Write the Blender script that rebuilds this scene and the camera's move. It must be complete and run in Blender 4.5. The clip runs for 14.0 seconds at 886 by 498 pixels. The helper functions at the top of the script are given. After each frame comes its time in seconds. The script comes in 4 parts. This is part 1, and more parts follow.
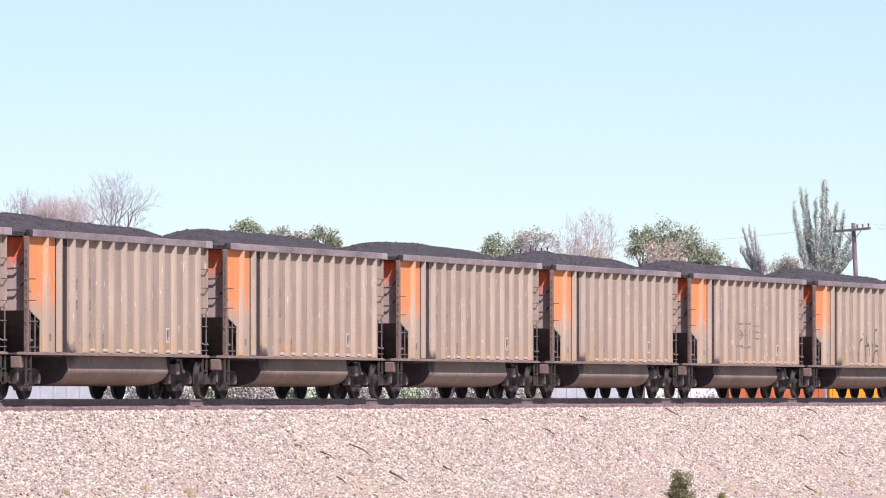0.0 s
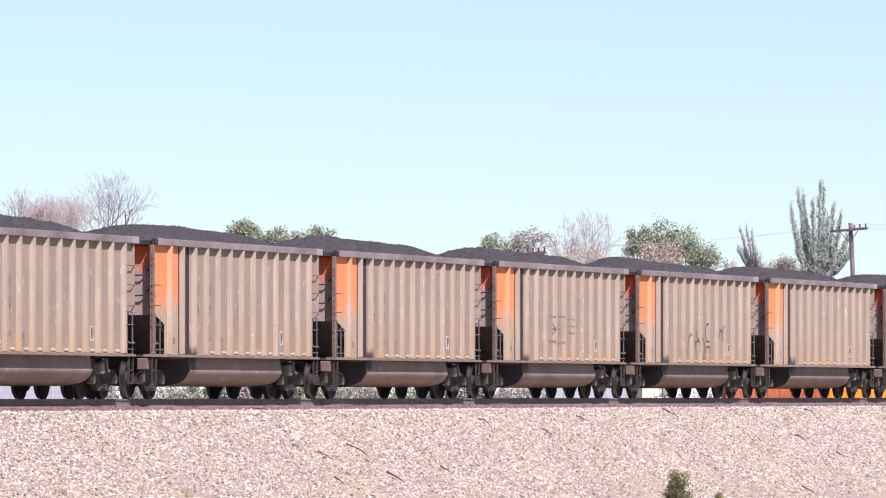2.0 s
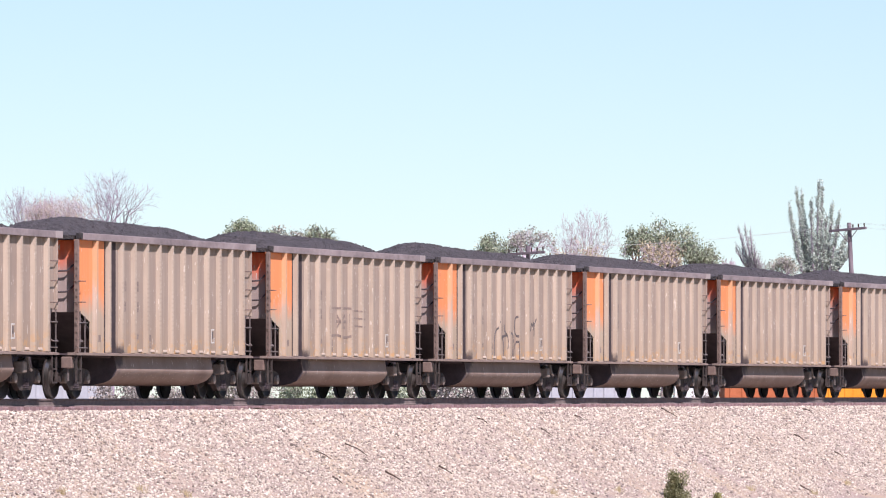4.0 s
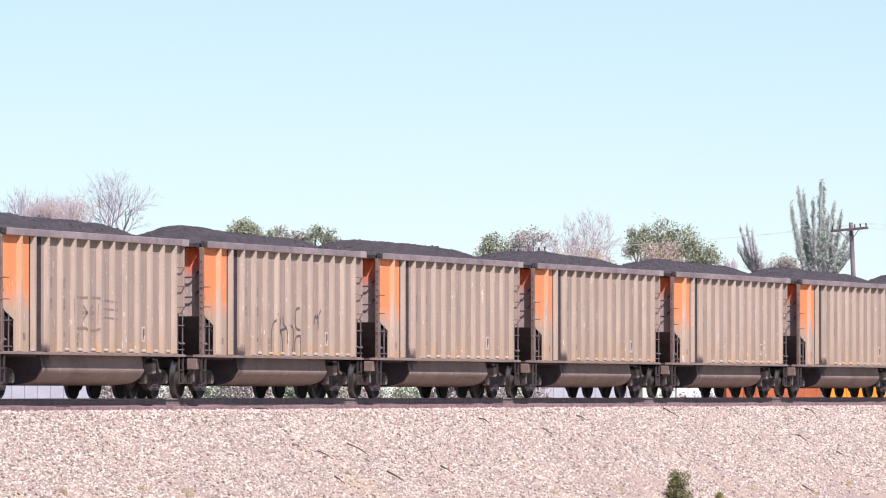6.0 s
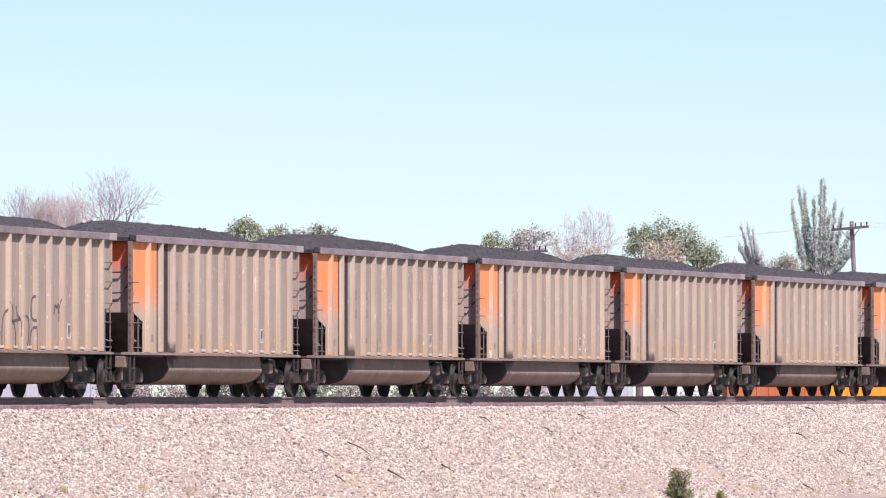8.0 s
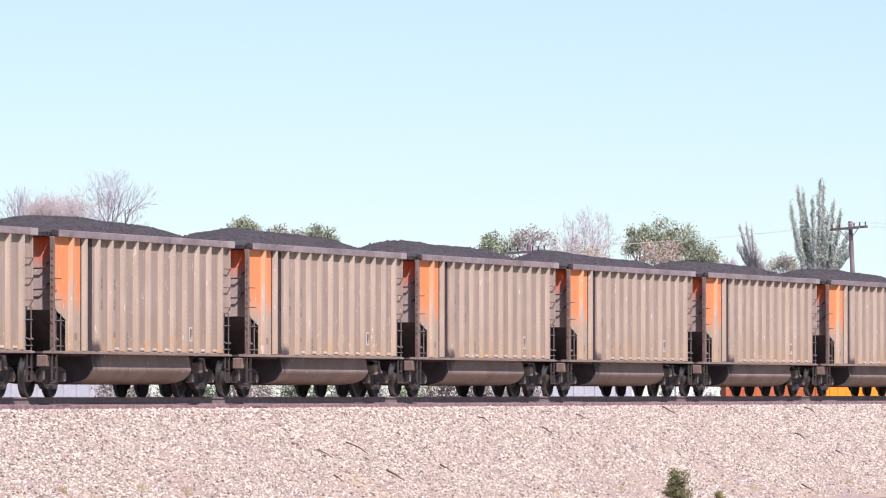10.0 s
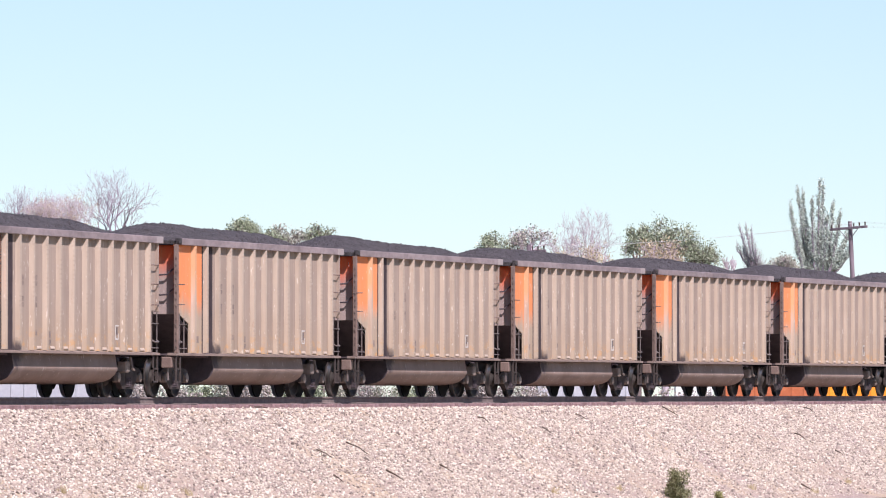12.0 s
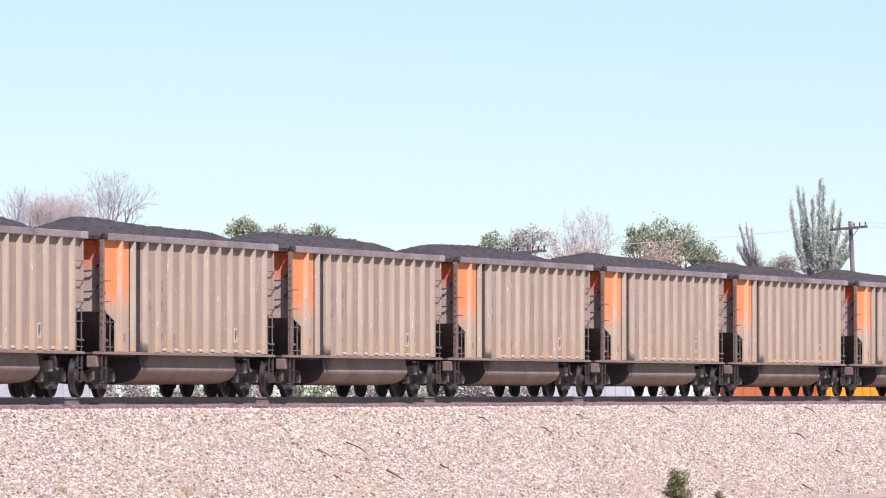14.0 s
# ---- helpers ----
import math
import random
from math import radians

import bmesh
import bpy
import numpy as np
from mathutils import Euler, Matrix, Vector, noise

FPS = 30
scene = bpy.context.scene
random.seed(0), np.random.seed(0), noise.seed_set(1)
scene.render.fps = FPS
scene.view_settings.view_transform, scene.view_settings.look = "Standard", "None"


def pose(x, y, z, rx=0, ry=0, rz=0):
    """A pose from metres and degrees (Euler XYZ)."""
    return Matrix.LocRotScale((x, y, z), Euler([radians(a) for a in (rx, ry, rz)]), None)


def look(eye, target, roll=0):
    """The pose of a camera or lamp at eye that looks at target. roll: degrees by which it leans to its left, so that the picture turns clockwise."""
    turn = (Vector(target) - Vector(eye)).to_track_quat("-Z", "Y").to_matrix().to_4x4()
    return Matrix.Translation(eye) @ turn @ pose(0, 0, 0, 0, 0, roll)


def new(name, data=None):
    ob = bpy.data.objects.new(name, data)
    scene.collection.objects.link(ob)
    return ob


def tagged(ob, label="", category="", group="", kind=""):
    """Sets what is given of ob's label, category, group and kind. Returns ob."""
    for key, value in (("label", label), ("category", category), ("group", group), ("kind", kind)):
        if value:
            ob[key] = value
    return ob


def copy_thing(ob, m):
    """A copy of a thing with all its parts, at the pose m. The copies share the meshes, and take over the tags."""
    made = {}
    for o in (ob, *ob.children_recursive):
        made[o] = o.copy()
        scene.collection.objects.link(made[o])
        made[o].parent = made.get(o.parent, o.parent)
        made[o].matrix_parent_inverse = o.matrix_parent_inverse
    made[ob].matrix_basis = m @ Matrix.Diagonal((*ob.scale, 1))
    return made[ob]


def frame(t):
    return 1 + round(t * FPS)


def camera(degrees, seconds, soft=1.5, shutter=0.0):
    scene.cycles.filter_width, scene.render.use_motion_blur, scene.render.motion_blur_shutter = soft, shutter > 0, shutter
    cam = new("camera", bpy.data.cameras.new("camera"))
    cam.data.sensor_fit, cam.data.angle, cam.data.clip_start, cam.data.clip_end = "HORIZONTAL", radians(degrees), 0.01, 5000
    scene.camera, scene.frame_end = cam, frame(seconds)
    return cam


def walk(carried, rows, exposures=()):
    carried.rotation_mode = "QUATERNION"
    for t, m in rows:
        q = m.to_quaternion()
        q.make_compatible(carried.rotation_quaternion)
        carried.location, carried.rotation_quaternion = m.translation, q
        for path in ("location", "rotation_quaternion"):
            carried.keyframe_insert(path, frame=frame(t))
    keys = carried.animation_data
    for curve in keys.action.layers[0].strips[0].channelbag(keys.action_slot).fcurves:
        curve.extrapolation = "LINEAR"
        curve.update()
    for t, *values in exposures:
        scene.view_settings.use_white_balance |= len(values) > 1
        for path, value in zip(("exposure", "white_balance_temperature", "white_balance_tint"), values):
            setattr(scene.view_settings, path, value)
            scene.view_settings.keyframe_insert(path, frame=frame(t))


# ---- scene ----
cam = camera(6.763, 14.0, soft=1.1)
EYE_Z, PITCH, FOCAL = 0.096, 1.1024, 13270.0
# small trembling of the tripod head: seconds, turn left and turn up in ten-thousandths of a radian
SHAKE = [(0.0, 4.5, 2.3), (0.5, 3.2, 2.3), (1.0, -1.4, 2.3), (1.5, -0.5, 2.3), (2.0, 0.7, 2.3), (2.5, 0.0, 2.2), (3.0, -1.1, 2.0),
         (4.2, -1.2, 1.8), (5.5, -0.8, 1.4), (6.0, 1.2, 1.7), (6.5, 3.5, 0.8), (7.0, 3.5, 0.6), (7.5, 2.3, 0.2), (8.0, 2.2, 0.0),
         (9.2, 1.0, 0.0), (10.5, 0.0, 0.0), (11.0, -0.4, 0.0), (11.5, -0.4, 0.0), (12.0, 0.0, 0.0), (12.5, 0.0, 0.0), (13.0, 0.7, 0.0),
         (13.5, 0.0, 0.0), (14.0, 0.5, 0.0)]
walk(cam, [(t, pose(0, 0, EYE_Z, 90 + PITCH + math.degrees(b * 1e-4), 0, math.degrees(a * 1e-4))) for t, a, b in SHAKE])

# ---- light ----
SUN_EL, SUN_AZ = 49.0, 150.0   # azimuth clockwise from +Y (view direction): the sun stands behind the eye, to its right
world = bpy.data.worlds.new("world")
scene.world = world
world.use_nodes = True
wn, wl = world.node_tree.nodes, world.node_tree.links
sky = wn.new("ShaderNodeTexSky")
sky.sky_type, sky.sun_disc = "NISHITA", False
sky.sun_elevation, sky.sun_rotation = radians(SUN_EL), radians(SUN_AZ)
sky.air_density, sky.dust_density, sky.ozone_density, sky.altitude = 1.0, 0.6, 3.0, 1500
tint = wn.new("ShaderNodeMix")
tint.data_type, tint.blend_type = "RGBA", "MULTIPLY"
tint.inputs[0].default_value = 1.0
tint.inputs[7].default_value = (1.06, 1.0, 1.0, 1)
lift = wn.new("ShaderNodeVectorMath")
lift.operation = "ADD"
lift.inputs[1].default_value = (0.0, 0.0, 0.022)   # thins the white haze at the horizon
wl.new(wn.new("ShaderNodeTexCoord").outputs["Generated"], lift.inputs[0])
wl.new(lift.outputs[0], sky.inputs[0])
wl.new(sky.outputs[0], tint.inputs[6])
wl.new(tint.outputs[2], wn["Background"].inputs[0])
wn["Background"].inputs[1].default_value = 0.0945
sun = new("sun", bpy.data.lights.new("sun", "SUN"))
sun.data.energy, sun.data.angle, sun.data.color = 4.9, radians(0.6), (1.0, 0.90, 0.945)
_az, _el = radians(SUN_AZ), radians(SUN_EL)
TO_SUN = Vector((math.sin(_az) * math.cos(_el), math.cos(_az) * math.cos(_el), math.sin(_el)))
sun.matrix_world = look(TO_SUN * 200, (0, 0, 0))
scene.view_settings.exposure = 0.47


# ---- materials ----
class Nodes:
    """Short names for building one node material."""

    def __init__(self, name, rough=0.8, metal=0.0, spec=0.3):
        self.mat = bpy.data.materials.new(name)
        self.mat.use_nodes = True
        self.t = self.mat.node_tree
        self.b = self.t.nodes["Principled BSDF"]
        self.b.inputs["Roughness"].default_value = rough
        self.b.inputs["Metallic"].default_value = metal
        self.b.inputs["Specular IOR Level"].default_value = spec
        self.co = self.t.nodes.new("ShaderNodeTexCoord").outputs["Object"]

    def n(self, kind):
        return self.t.nodes.new(kind)

    def link(self, a, b):
        self.t.links.new(a, b)

    def scaled(self, x, y, z):
        m = self.n("ShaderNodeMapping")
        m.inputs["Scale"].default_value = (x, y, z)
        self.link(self.co, m.inputs["Vector"])
        info = self.n("ShaderNodeObjectInfo")
        mul = self.n("ShaderNodeMath")
        mul.operation = "MULTIPLY"
        mul.inputs[1].default_value = 37.0
        self.link(info.outputs["Random"], mul.inputs[0])
        self.link(mul.outputs[0], m.inputs["Location"])
        return m.outputs[0]

    def noise(self, vec, scale=1.0, detail=4.0, rough=0.6):
        k = self.n("ShaderNodeTexNoise")
        k.inputs["Scale"].default_value, k.inputs["Detail"].default_value, k.inputs["Roughness"].default_value = scale, detail, rough
        self.link(vec, k.inputs["Vector"])
        return k.outputs["Fac"]

    def ramp(self, fac, *stops):
        r = self.n("ShaderNodeValToRGB")
        e = r.color_ramp.elements
        while len(e) < len(stops):
            e.new(0.5)
        for el, (p, c) in zip(e, stops):
            el.position = p
            el.color = (*c, 1) if len(c) == 3 else c
        self.link(fac, r.inputs[0])
        return r.outputs[0]

    def mix(self, fac, a, b, blend="MIX"):
        m = self.n("ShaderNodeMix")
        m.data_type, m.blend_type = "RGBA", blend
        for sock, v in ((m.inputs[0], fac), (m.inputs[6], a), (m.inputs[7], b)):
            if isinstance(v, (int, float)):
                sock.default_value = v
            elif isinstance(v, tuple):
                sock.default_value = (*v, 1)
            else:
                self.link(v, sock)
        return m.outputs[2]

    def calc(self, op, a, b=0.0):
        m = self.n("ShaderNodeMath")
        m.operation = op
        for sock, v in ((m.inputs[0], a), (m.inputs[1], b)):
            if isinstance(v, (int, float)):
                sock.default_value = v
            else:
                self.link(v, sock)
        return m.outputs[0]

    def axis(self, which):
        s = self.n("ShaderNodeSeparateXYZ")
        self.link(self.co, s.inputs[0])
        return s.outputs[which]

    def random(self):
        return self.n("ShaderNodeObjectInfo").outputs["Random"]

    def island(self):
        return self.n("ShaderNodeNewGeometry").outputs["Random Per Island"]

    def color(self, c):
        self.link(c, self.b.inputs["Base Color"])
        return self

    def bump(self, h, strength=0.4, dist=0.02):
        b = self.n("ShaderNodeBump")
        b.inputs["Strength"].default_value, b.inputs["Distance"].default_value = strength, dist
        self.link(h, b.inputs["Height"])
        self.link(b.outputs[0], self.b.inputs["Normal"])
        return self


def grey(v):
    return (v, v, v)


def mottled(name, dark, light, scale=3.0, rough=0.85, metal=0.0, bump=0.3, dist=0.01, stretch=(1, 1, 1), spec=0.3, vary=0.25):
    """A surface with blotches, finer grain, a little variation from piece to piece, and relief."""
    m = Nodes(name, rough, metal, spec)
    v = m.scaled(*stretch)
    a, b = m.noise(v, scale), m.noise(v, scale * 7.3, 3.0)
    f = m.calc("ADD", m.calc("MULTIPLY", a, 0.65), m.calc("MULTIPLY", b, 0.35))
    c = m.ramp(f, (0.32, dark), (0.68, light))
    c = m.mix(vary, c, m.ramp(m.random(), (0.0, grey(0.55)), (1.0, grey(1.0))), "MULTIPLY")
    return m.color(c).bump(b, bump, dist).mat


def car_paint(name, base, light, orange=None, level=1.82, ragged=1.0, stains=0.65, streaky=0.6, dusty=0.4, dark_foot=True, rivets=0.0):
    """Dusty freight-car paint: vertical streaks, blotches, and dust that thickens low on the side; worn orange above where given."""
    m = Nodes(name, 0.7, 0.0, 0.25)
    streak = m.noise(m.scaled(5.0, 5.0, 0.25), 1.6, 4.0)
    blotch = m.noise(m.scaled(0.7, 0.7, 0.7), 1.2, 5.0)
    grain = m.noise(m.scaled(14, 14, 14), 1.5, 3.0)
    c = m.mix(m.ramp(m.calc("ADD", m.calc("MULTIPLY", streak, streaky), m.calc("MULTIPLY", blotch, 1.0 - streaky)), (0.34, grey(0.0)), (0.66, grey(1.0))), base, light)
    if orange:
        h = m.calc("ADD", m.axis(2), m.calc("MULTIPLY", m.calc("SUBTRACT", m.noise(m.scaled(2.5, 2.5, 0.8), 1.3, 5.0), 0.5), ragged))
        keep = m.ramp(m.calc("MULTIPLY", m.calc("SUBTRACT", h, level), 1.8), (0.0, grey(0.0)), (1.0, grey(0.94)))
        worn = m.mix(m.ramp(streak, (0.45, grey(0.0)), (0.75, grey(0.45))), orange, (0.72, 0.36, 0.16))
        c = m.mix(keep, c, worn)
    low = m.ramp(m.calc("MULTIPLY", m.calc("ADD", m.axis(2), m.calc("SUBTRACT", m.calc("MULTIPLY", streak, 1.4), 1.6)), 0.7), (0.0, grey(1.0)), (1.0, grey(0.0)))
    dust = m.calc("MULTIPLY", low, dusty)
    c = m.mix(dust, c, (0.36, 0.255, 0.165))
    rust = m.ramp(m.noise(m.scaled(3.1, 3.1, 1.1), 2.3, 6.0, 0.7), (0.63, grey(0.0)), (0.74, grey(0.65)))
    c = m.mix(rust, c, (0.34, 0.20, 0.12))
    patch = m.ramp(m.noise(m.scaled(1.9, 1.9, 2.4), 1.7, 3.0), (0.545, grey(0.0)), (0.64, grey(stains)))
    c = m.mix(m.calc("MULTIPLY", patch, m.ramp(m.calc("MULTIPLY", m.axis(2), 0.5), (0.60, grey(1.0)), (0.85, grey(0.0)))), c, (0.56, 0.31, 0.12))
    scuff = m.ramp(m.noise(m.scaled(11.0, 11.0, 2.4), 1.3, 2.0), (0.67, grey(0.0)), (0.71, grey(0.85)))
    c = m.mix(scuff, c, (0.66, 0.58, 0.50))
    if rivets:
        row = m.calc("LESS_THAN", m.calc("FRACT", m.calc("MULTIPLY", m.axis(2), 9.0)), 0.4)
        edge = m.calc("GREATER_THAN", m.calc("ABSOLUTE", m.axis(1)), 1.505)
        worn_ = m.ramp(m.noise(m.scaled(0.8, 0.8, 0.8), 2.0, 2.0), (0.42, grey(0.0)), (0.58, grey(rivets)))
        c = m.mix(m.calc("MULTIPLY", m.calc("MULTIPLY", row, edge), worn_), c, (0.25, 0.19, 0.16))
    # dark patch round the dark panel's foot; on the tub, the leading upper corner
    across = m.calc("ABSOLUTE", m.calc("MULTIPLY", m.calc("ADD", m.axis(0), 4.0 if dark_foot else 3.4), 1.1 if dark_foot else 1.0))
    up = m.calc("MULTIPLY", m.calc("SUBTRACT", m.axis(2), 1.09), 2.6) if dark_foot else m.calc("MULTIPLY", m.calc("SUBTRACT", 1.05, m.axis(2)), 1.9)
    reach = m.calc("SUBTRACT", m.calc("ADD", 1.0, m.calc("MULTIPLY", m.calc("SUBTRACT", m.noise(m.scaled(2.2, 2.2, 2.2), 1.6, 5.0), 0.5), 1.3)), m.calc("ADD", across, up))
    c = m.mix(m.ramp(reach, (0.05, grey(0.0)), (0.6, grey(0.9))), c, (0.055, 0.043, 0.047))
    c = m.mix(0.16, c, m.ramp(m.random(), (0.0, grey(0.5)), (1.0, grey(1.0))), "MULTIPLY")
    return m.color(c).bump(grain, 0.15, 0.004).mat


CHORDTIP = mottled("bare_aluminium_tip", (0.34, 0.285, 0.28), (0.44, 0.37, 0.36), 2.0, 0.55, 0.0, 0.1)
# panels take a darker tan, ribs a paler one
TAN = car_paint("darker_tan_paint", (0.30, 0.232, 0.194), (0.412, 0.324, 0.264))
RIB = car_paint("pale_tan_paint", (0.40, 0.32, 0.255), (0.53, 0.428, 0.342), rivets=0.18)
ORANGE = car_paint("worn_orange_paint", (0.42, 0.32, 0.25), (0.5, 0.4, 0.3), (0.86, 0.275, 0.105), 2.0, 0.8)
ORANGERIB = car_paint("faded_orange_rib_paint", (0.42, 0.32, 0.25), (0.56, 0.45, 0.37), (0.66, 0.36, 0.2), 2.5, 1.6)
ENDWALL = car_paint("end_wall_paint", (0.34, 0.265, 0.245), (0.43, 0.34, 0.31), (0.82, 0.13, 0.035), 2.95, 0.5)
# one flush panel in a darker brown than its neighbours
DARKPANEL = mottled("dark_brown_panel", (0.03, 0.021, 0.025), (0.075, 0.054, 0.058), 3.0, 0.8, 0.0, 0.2)
CHORD = mottled("dull_aluminium_chord", (0.15, 0.12, 0.125), (0.39, 0.315, 0.315), 1.0, 0.6, 0.0, 0.1, stretch=(0.45, 1, 1), vary=0.1)
TUBM = car_paint("grimy_tub_paint", (0.21, 0.15, 0.13), (0.32, 0.24, 0.21), stains=0.0, streaky=0.1, dusty=0.08, dark_foot=False)
FOOT = mottled("pale_bare_foot", (0.44, 0.35, 0.285), (0.57, 0.46, 0.375), 5.0, 0.6, 0.0, 0.1)
SILL = mottled("grimy_sill_paint", (0.20, 0.15, 0.13), (0.33, 0.25, 0.215), 2.0, 0.8, 0.0, 0.1, stretch=(0.6, 1, 1))
# sooty underbody steel; its dark tone also paints the shade on the tub ends
GRIMESHADE = mottled("sooty_shade_steel", (0.06, 0.046, 0.054), (0.115, 0.09, 0.096), 3.0, 0.85, 0.0, 0.3)
POST = mottled("brown_corner_steel", (0.15, 0.10, 0.085), (0.26, 0.19, 0.16), 4.0, 0.75, 0.0, 0.3)
CAST = mottled("dusty_cast_steel", (0.03, 0.023, 0.023), (0.10, 0.078, 0.07), 4.0, 0.85, 0.0, 0.4)
WHEELM = mottled("wheel_steel", (0.022, 0.018, 0.017), (0.055, 0.043, 0.037), 5.0, 0.65, 0.0, 0.2)
TREAD = mottled("polished_tread_steel", (0.45, 0.43, 0.41), (0.6, 0.58, 0.55), 8.0, 0.28, 1.0, 0.05)
BEARING = mottled("dusty_bearing_steel", (0.17, 0.135, 0.115), (0.34, 0.28, 0.245), 6.0, 0.8, 0.0, 0.3)
GALV = mottled("grimy_pipe", (0.15, 0.12, 0.115), (0.27, 0.225, 0.21), 6.0, 0.55, 0.3, 0.1)
def coal_material():
    m = Nodes("coal", 0.7, 0.0, 0.45)
    v = m.scaled(1, 1, 1)
    a, b, c = m.noise(v, 5.0), m.noise(v, 36.0, 3.0), m.noise(v, 17.0, 1.0)
    tone = m.ramp(m.calc("ADD", m.calc("MULTIPLY", a, 0.5), m.calc("MULTIPLY", b, 0.5)), (0.34, (0.022, 0.019, 0.021)), (0.66, (0.125, 0.106, 0.112)))
    tone = m.mix(m.ramp(c, (0.70, grey(0.0)), (0.75, grey(0.6))), tone, (0.32, 0.29, 0.29))
    return m.color(tone).bump(b, 1.0, 0.06).mat


COAL = coal_material()
DULLBLACK = mottled("dull_black", (0.024, 0.021, 0.022), (0.085, 0.073, 0.074), 5.0, 0.75, 0.0, 1.0, 0.06, spec=0.4, vary=0.1)
RAILM = mottled("dusty_rail_side", (0.14, 0.108, 0.10), (0.27, 0.215, 0.20), 4.0, 0.8, 0.0, 0.3)
RAILTOP = mottled("shiny_rail_head", (0.4, 0.39, 0.38), (0.55, 0.53, 0.52), 6.0, 0.25, 1.0, 0.05)
TIE = mottled("creosoted_tie", (0.20, 0.125, 0.128), (0.37, 0.25, 0.255), 5.0, 0.9, 0.0, 0.6)
WHITE = mottled("white_stencil_paint", (0.48, 0.44, 0.40), (0.72, 0.69, 0.65), 9.0, 0.7, 0.0, 0.05)
BLACKP = mottled("black_spray_paint", (0.07, 0.06, 0.06), (0.17, 0.14, 0.14), 9.0, 0.6, 0.0, 0.05)
STENCIL = mottled("faded_dark_stencil", (0.17, 0.13, 0.115), (0.36, 0.275, 0.235), 6.0, 0.7, 0.0, 0.05)
BARK = mottled("grey_bark", (0.10, 0.075, 0.075), (0.24, 0.19, 0.185), 6.0, 0.9, 0.0, 0.6)
BARELIMB = mottled("grey_violet_limbs", (0.27, 0.21, 0.27), (0.46, 0.38, 0.45), 6.0, 0.9, 0.0, 0.4)
LIMBTWIG = mottled("pinkish_grey_limbs", (0.36, 0.285, 0.32), (0.56, 0.46, 0.51), 6.0, 0.9, 0.0, 0.4)
# twig colour lightened to stand in for haze
TWIG = mottled("pinkish_bare_twigs", (0.44, 0.36, 0.41), (0.68, 0.58, 0.64), 6.0, 0.9, 0.0, 0.4)
POLEW = mottled("weathered_pole_wood", (0.13, 0.10, 0.12), (0.29, 0.235, 0.26), 5.0, 0.9, 0.0, 0.5, stretch=(1, 1, 0.2))
GLASSY = mottled("brown_insulator", (0.05, 0.035, 0.03), (0.10, 0.07, 0.06), 8.0, 0.2, 0.0, 0.05)
WIREM = mottled("dull_wire", (0.58, 0.58, 0.60), (0.7, 0.7, 0.7), 8.0, 0.5, 0.5, 0.05)
STICKM = mottled("dead_stick", (0.05, 0.035, 0.028), (0.12, 0.08, 0.06), 9.0, 0.9, 0.0, 0.4)


def leaf_material(name, dark, light, dry):
    m = Nodes(name, 0.6, 0.0, 0.3)
    c = m.ramp(m.island(), (0.0, dark), (0.65, light), (1.0, dry))
    m.color(m.mix(0.35, c, m.ramp(m.noise(m.scaled(1, 1, 1), 0.6, 3.0), (0.35, grey(0.45)), (0.65, grey(1.0))), "MULTIPLY"))
    m.b.inputs["Subsurface Weight"].default_value = 0.0
    return m.mat


# tree leaf colours are lifted, painting in the haze of distance
LEAF = leaf_material("spring_leaves", (0.21, 0.245, 0.15), (0.38, 0.43, 0.29), (0.56, 0.58, 0.46))
POPLAR = leaf_material("poplar_leaves", (0.33, 0.385, 0.34), (0.58, 0.65, 0.56), (0.74, 0.78, 0.73))
SCRUB = leaf_material("grey_scrub_twigs", (0.26, 0.22, 0.20), (0.46, 0.40, 0.37), (0.62, 0.56, 0.53))
BUD = leaf_material("ochre_buds", (0.4, 0.32, 0.2), (0.56, 0.46, 0.3), (0.64, 0.53, 0.42))
PALE = leaf_material("pale_young_leaves", (0.3, 0.31, 0.24), (0.48, 0.47, 0.39), (0.62, 0.57, 0.52))
SHRUB = leaf_material("shrub_leaves", (0.12, 0.12, 0.055), (0.24, 0.24, 0.12), (0.40, 0.37, 0.22))
STRAW = leaf_material("dry_grass", (0.36, 0.28, 0.14), (0.52, 0.42, 0.24), (0.6, 0.5, 0.32))


def stone_material(name):
    m = Nodes(name, 0.9, 0.0, 0.25)
    c = m.ramp(m.island(), (0.0, (0.15, 0.12, 0.105)), (0.2, (0.35, 0.285, 0.25)), (0.5, (0.49, 0.41, 0.355)), (0.72, (0.565, 0.48, 0.395)), (1.0, (0.80, 0.73, 0.64)))
    return m.color(c).bump(m.noise(m.co, 40.0, 3.0), 0.4, 0.01).mat


STONE = stone_material("crushed_granite")


def slope_material(name):
    m = Nodes(name, 0.95, 0.0, 0.2)
    big, fine = m.noise(m.co, 0.35, 5.0), m.noise(m.co, 9.0, 5.0, 0.75)
    c = m.mix(m.ramp(big, (0.4, grey(0.0)), (0.62, grey(1.0))), m.ramp(fine, (0.3, (0.24, 0.18, 0.165)), (0.7, (0.50, 0.40, 0.36))), m.ramp(fine, (0.3, (0.36, 0.275, 0.20)), (0.7, (0.54, 0.43, 0.33))))
    return m.color(c).bump(fine, 0.7, 0.05).mat


SLOPE = slope_material("gravel_and_sand")
SOIL = mottled("dry_prairie_soil", (0.13, 0.11, 0.06), (0.27, 0.22, 0.13), 0.08, 0.95, 0.0, 0.6, 0.1, vary=0.0)
SHEET = mottled("pale_grey_sheet_metal", (0.42, 0.42, 0.47), (0.54, 0.54, 0.58), 1.0, 0.6, 0.0, 0.1)
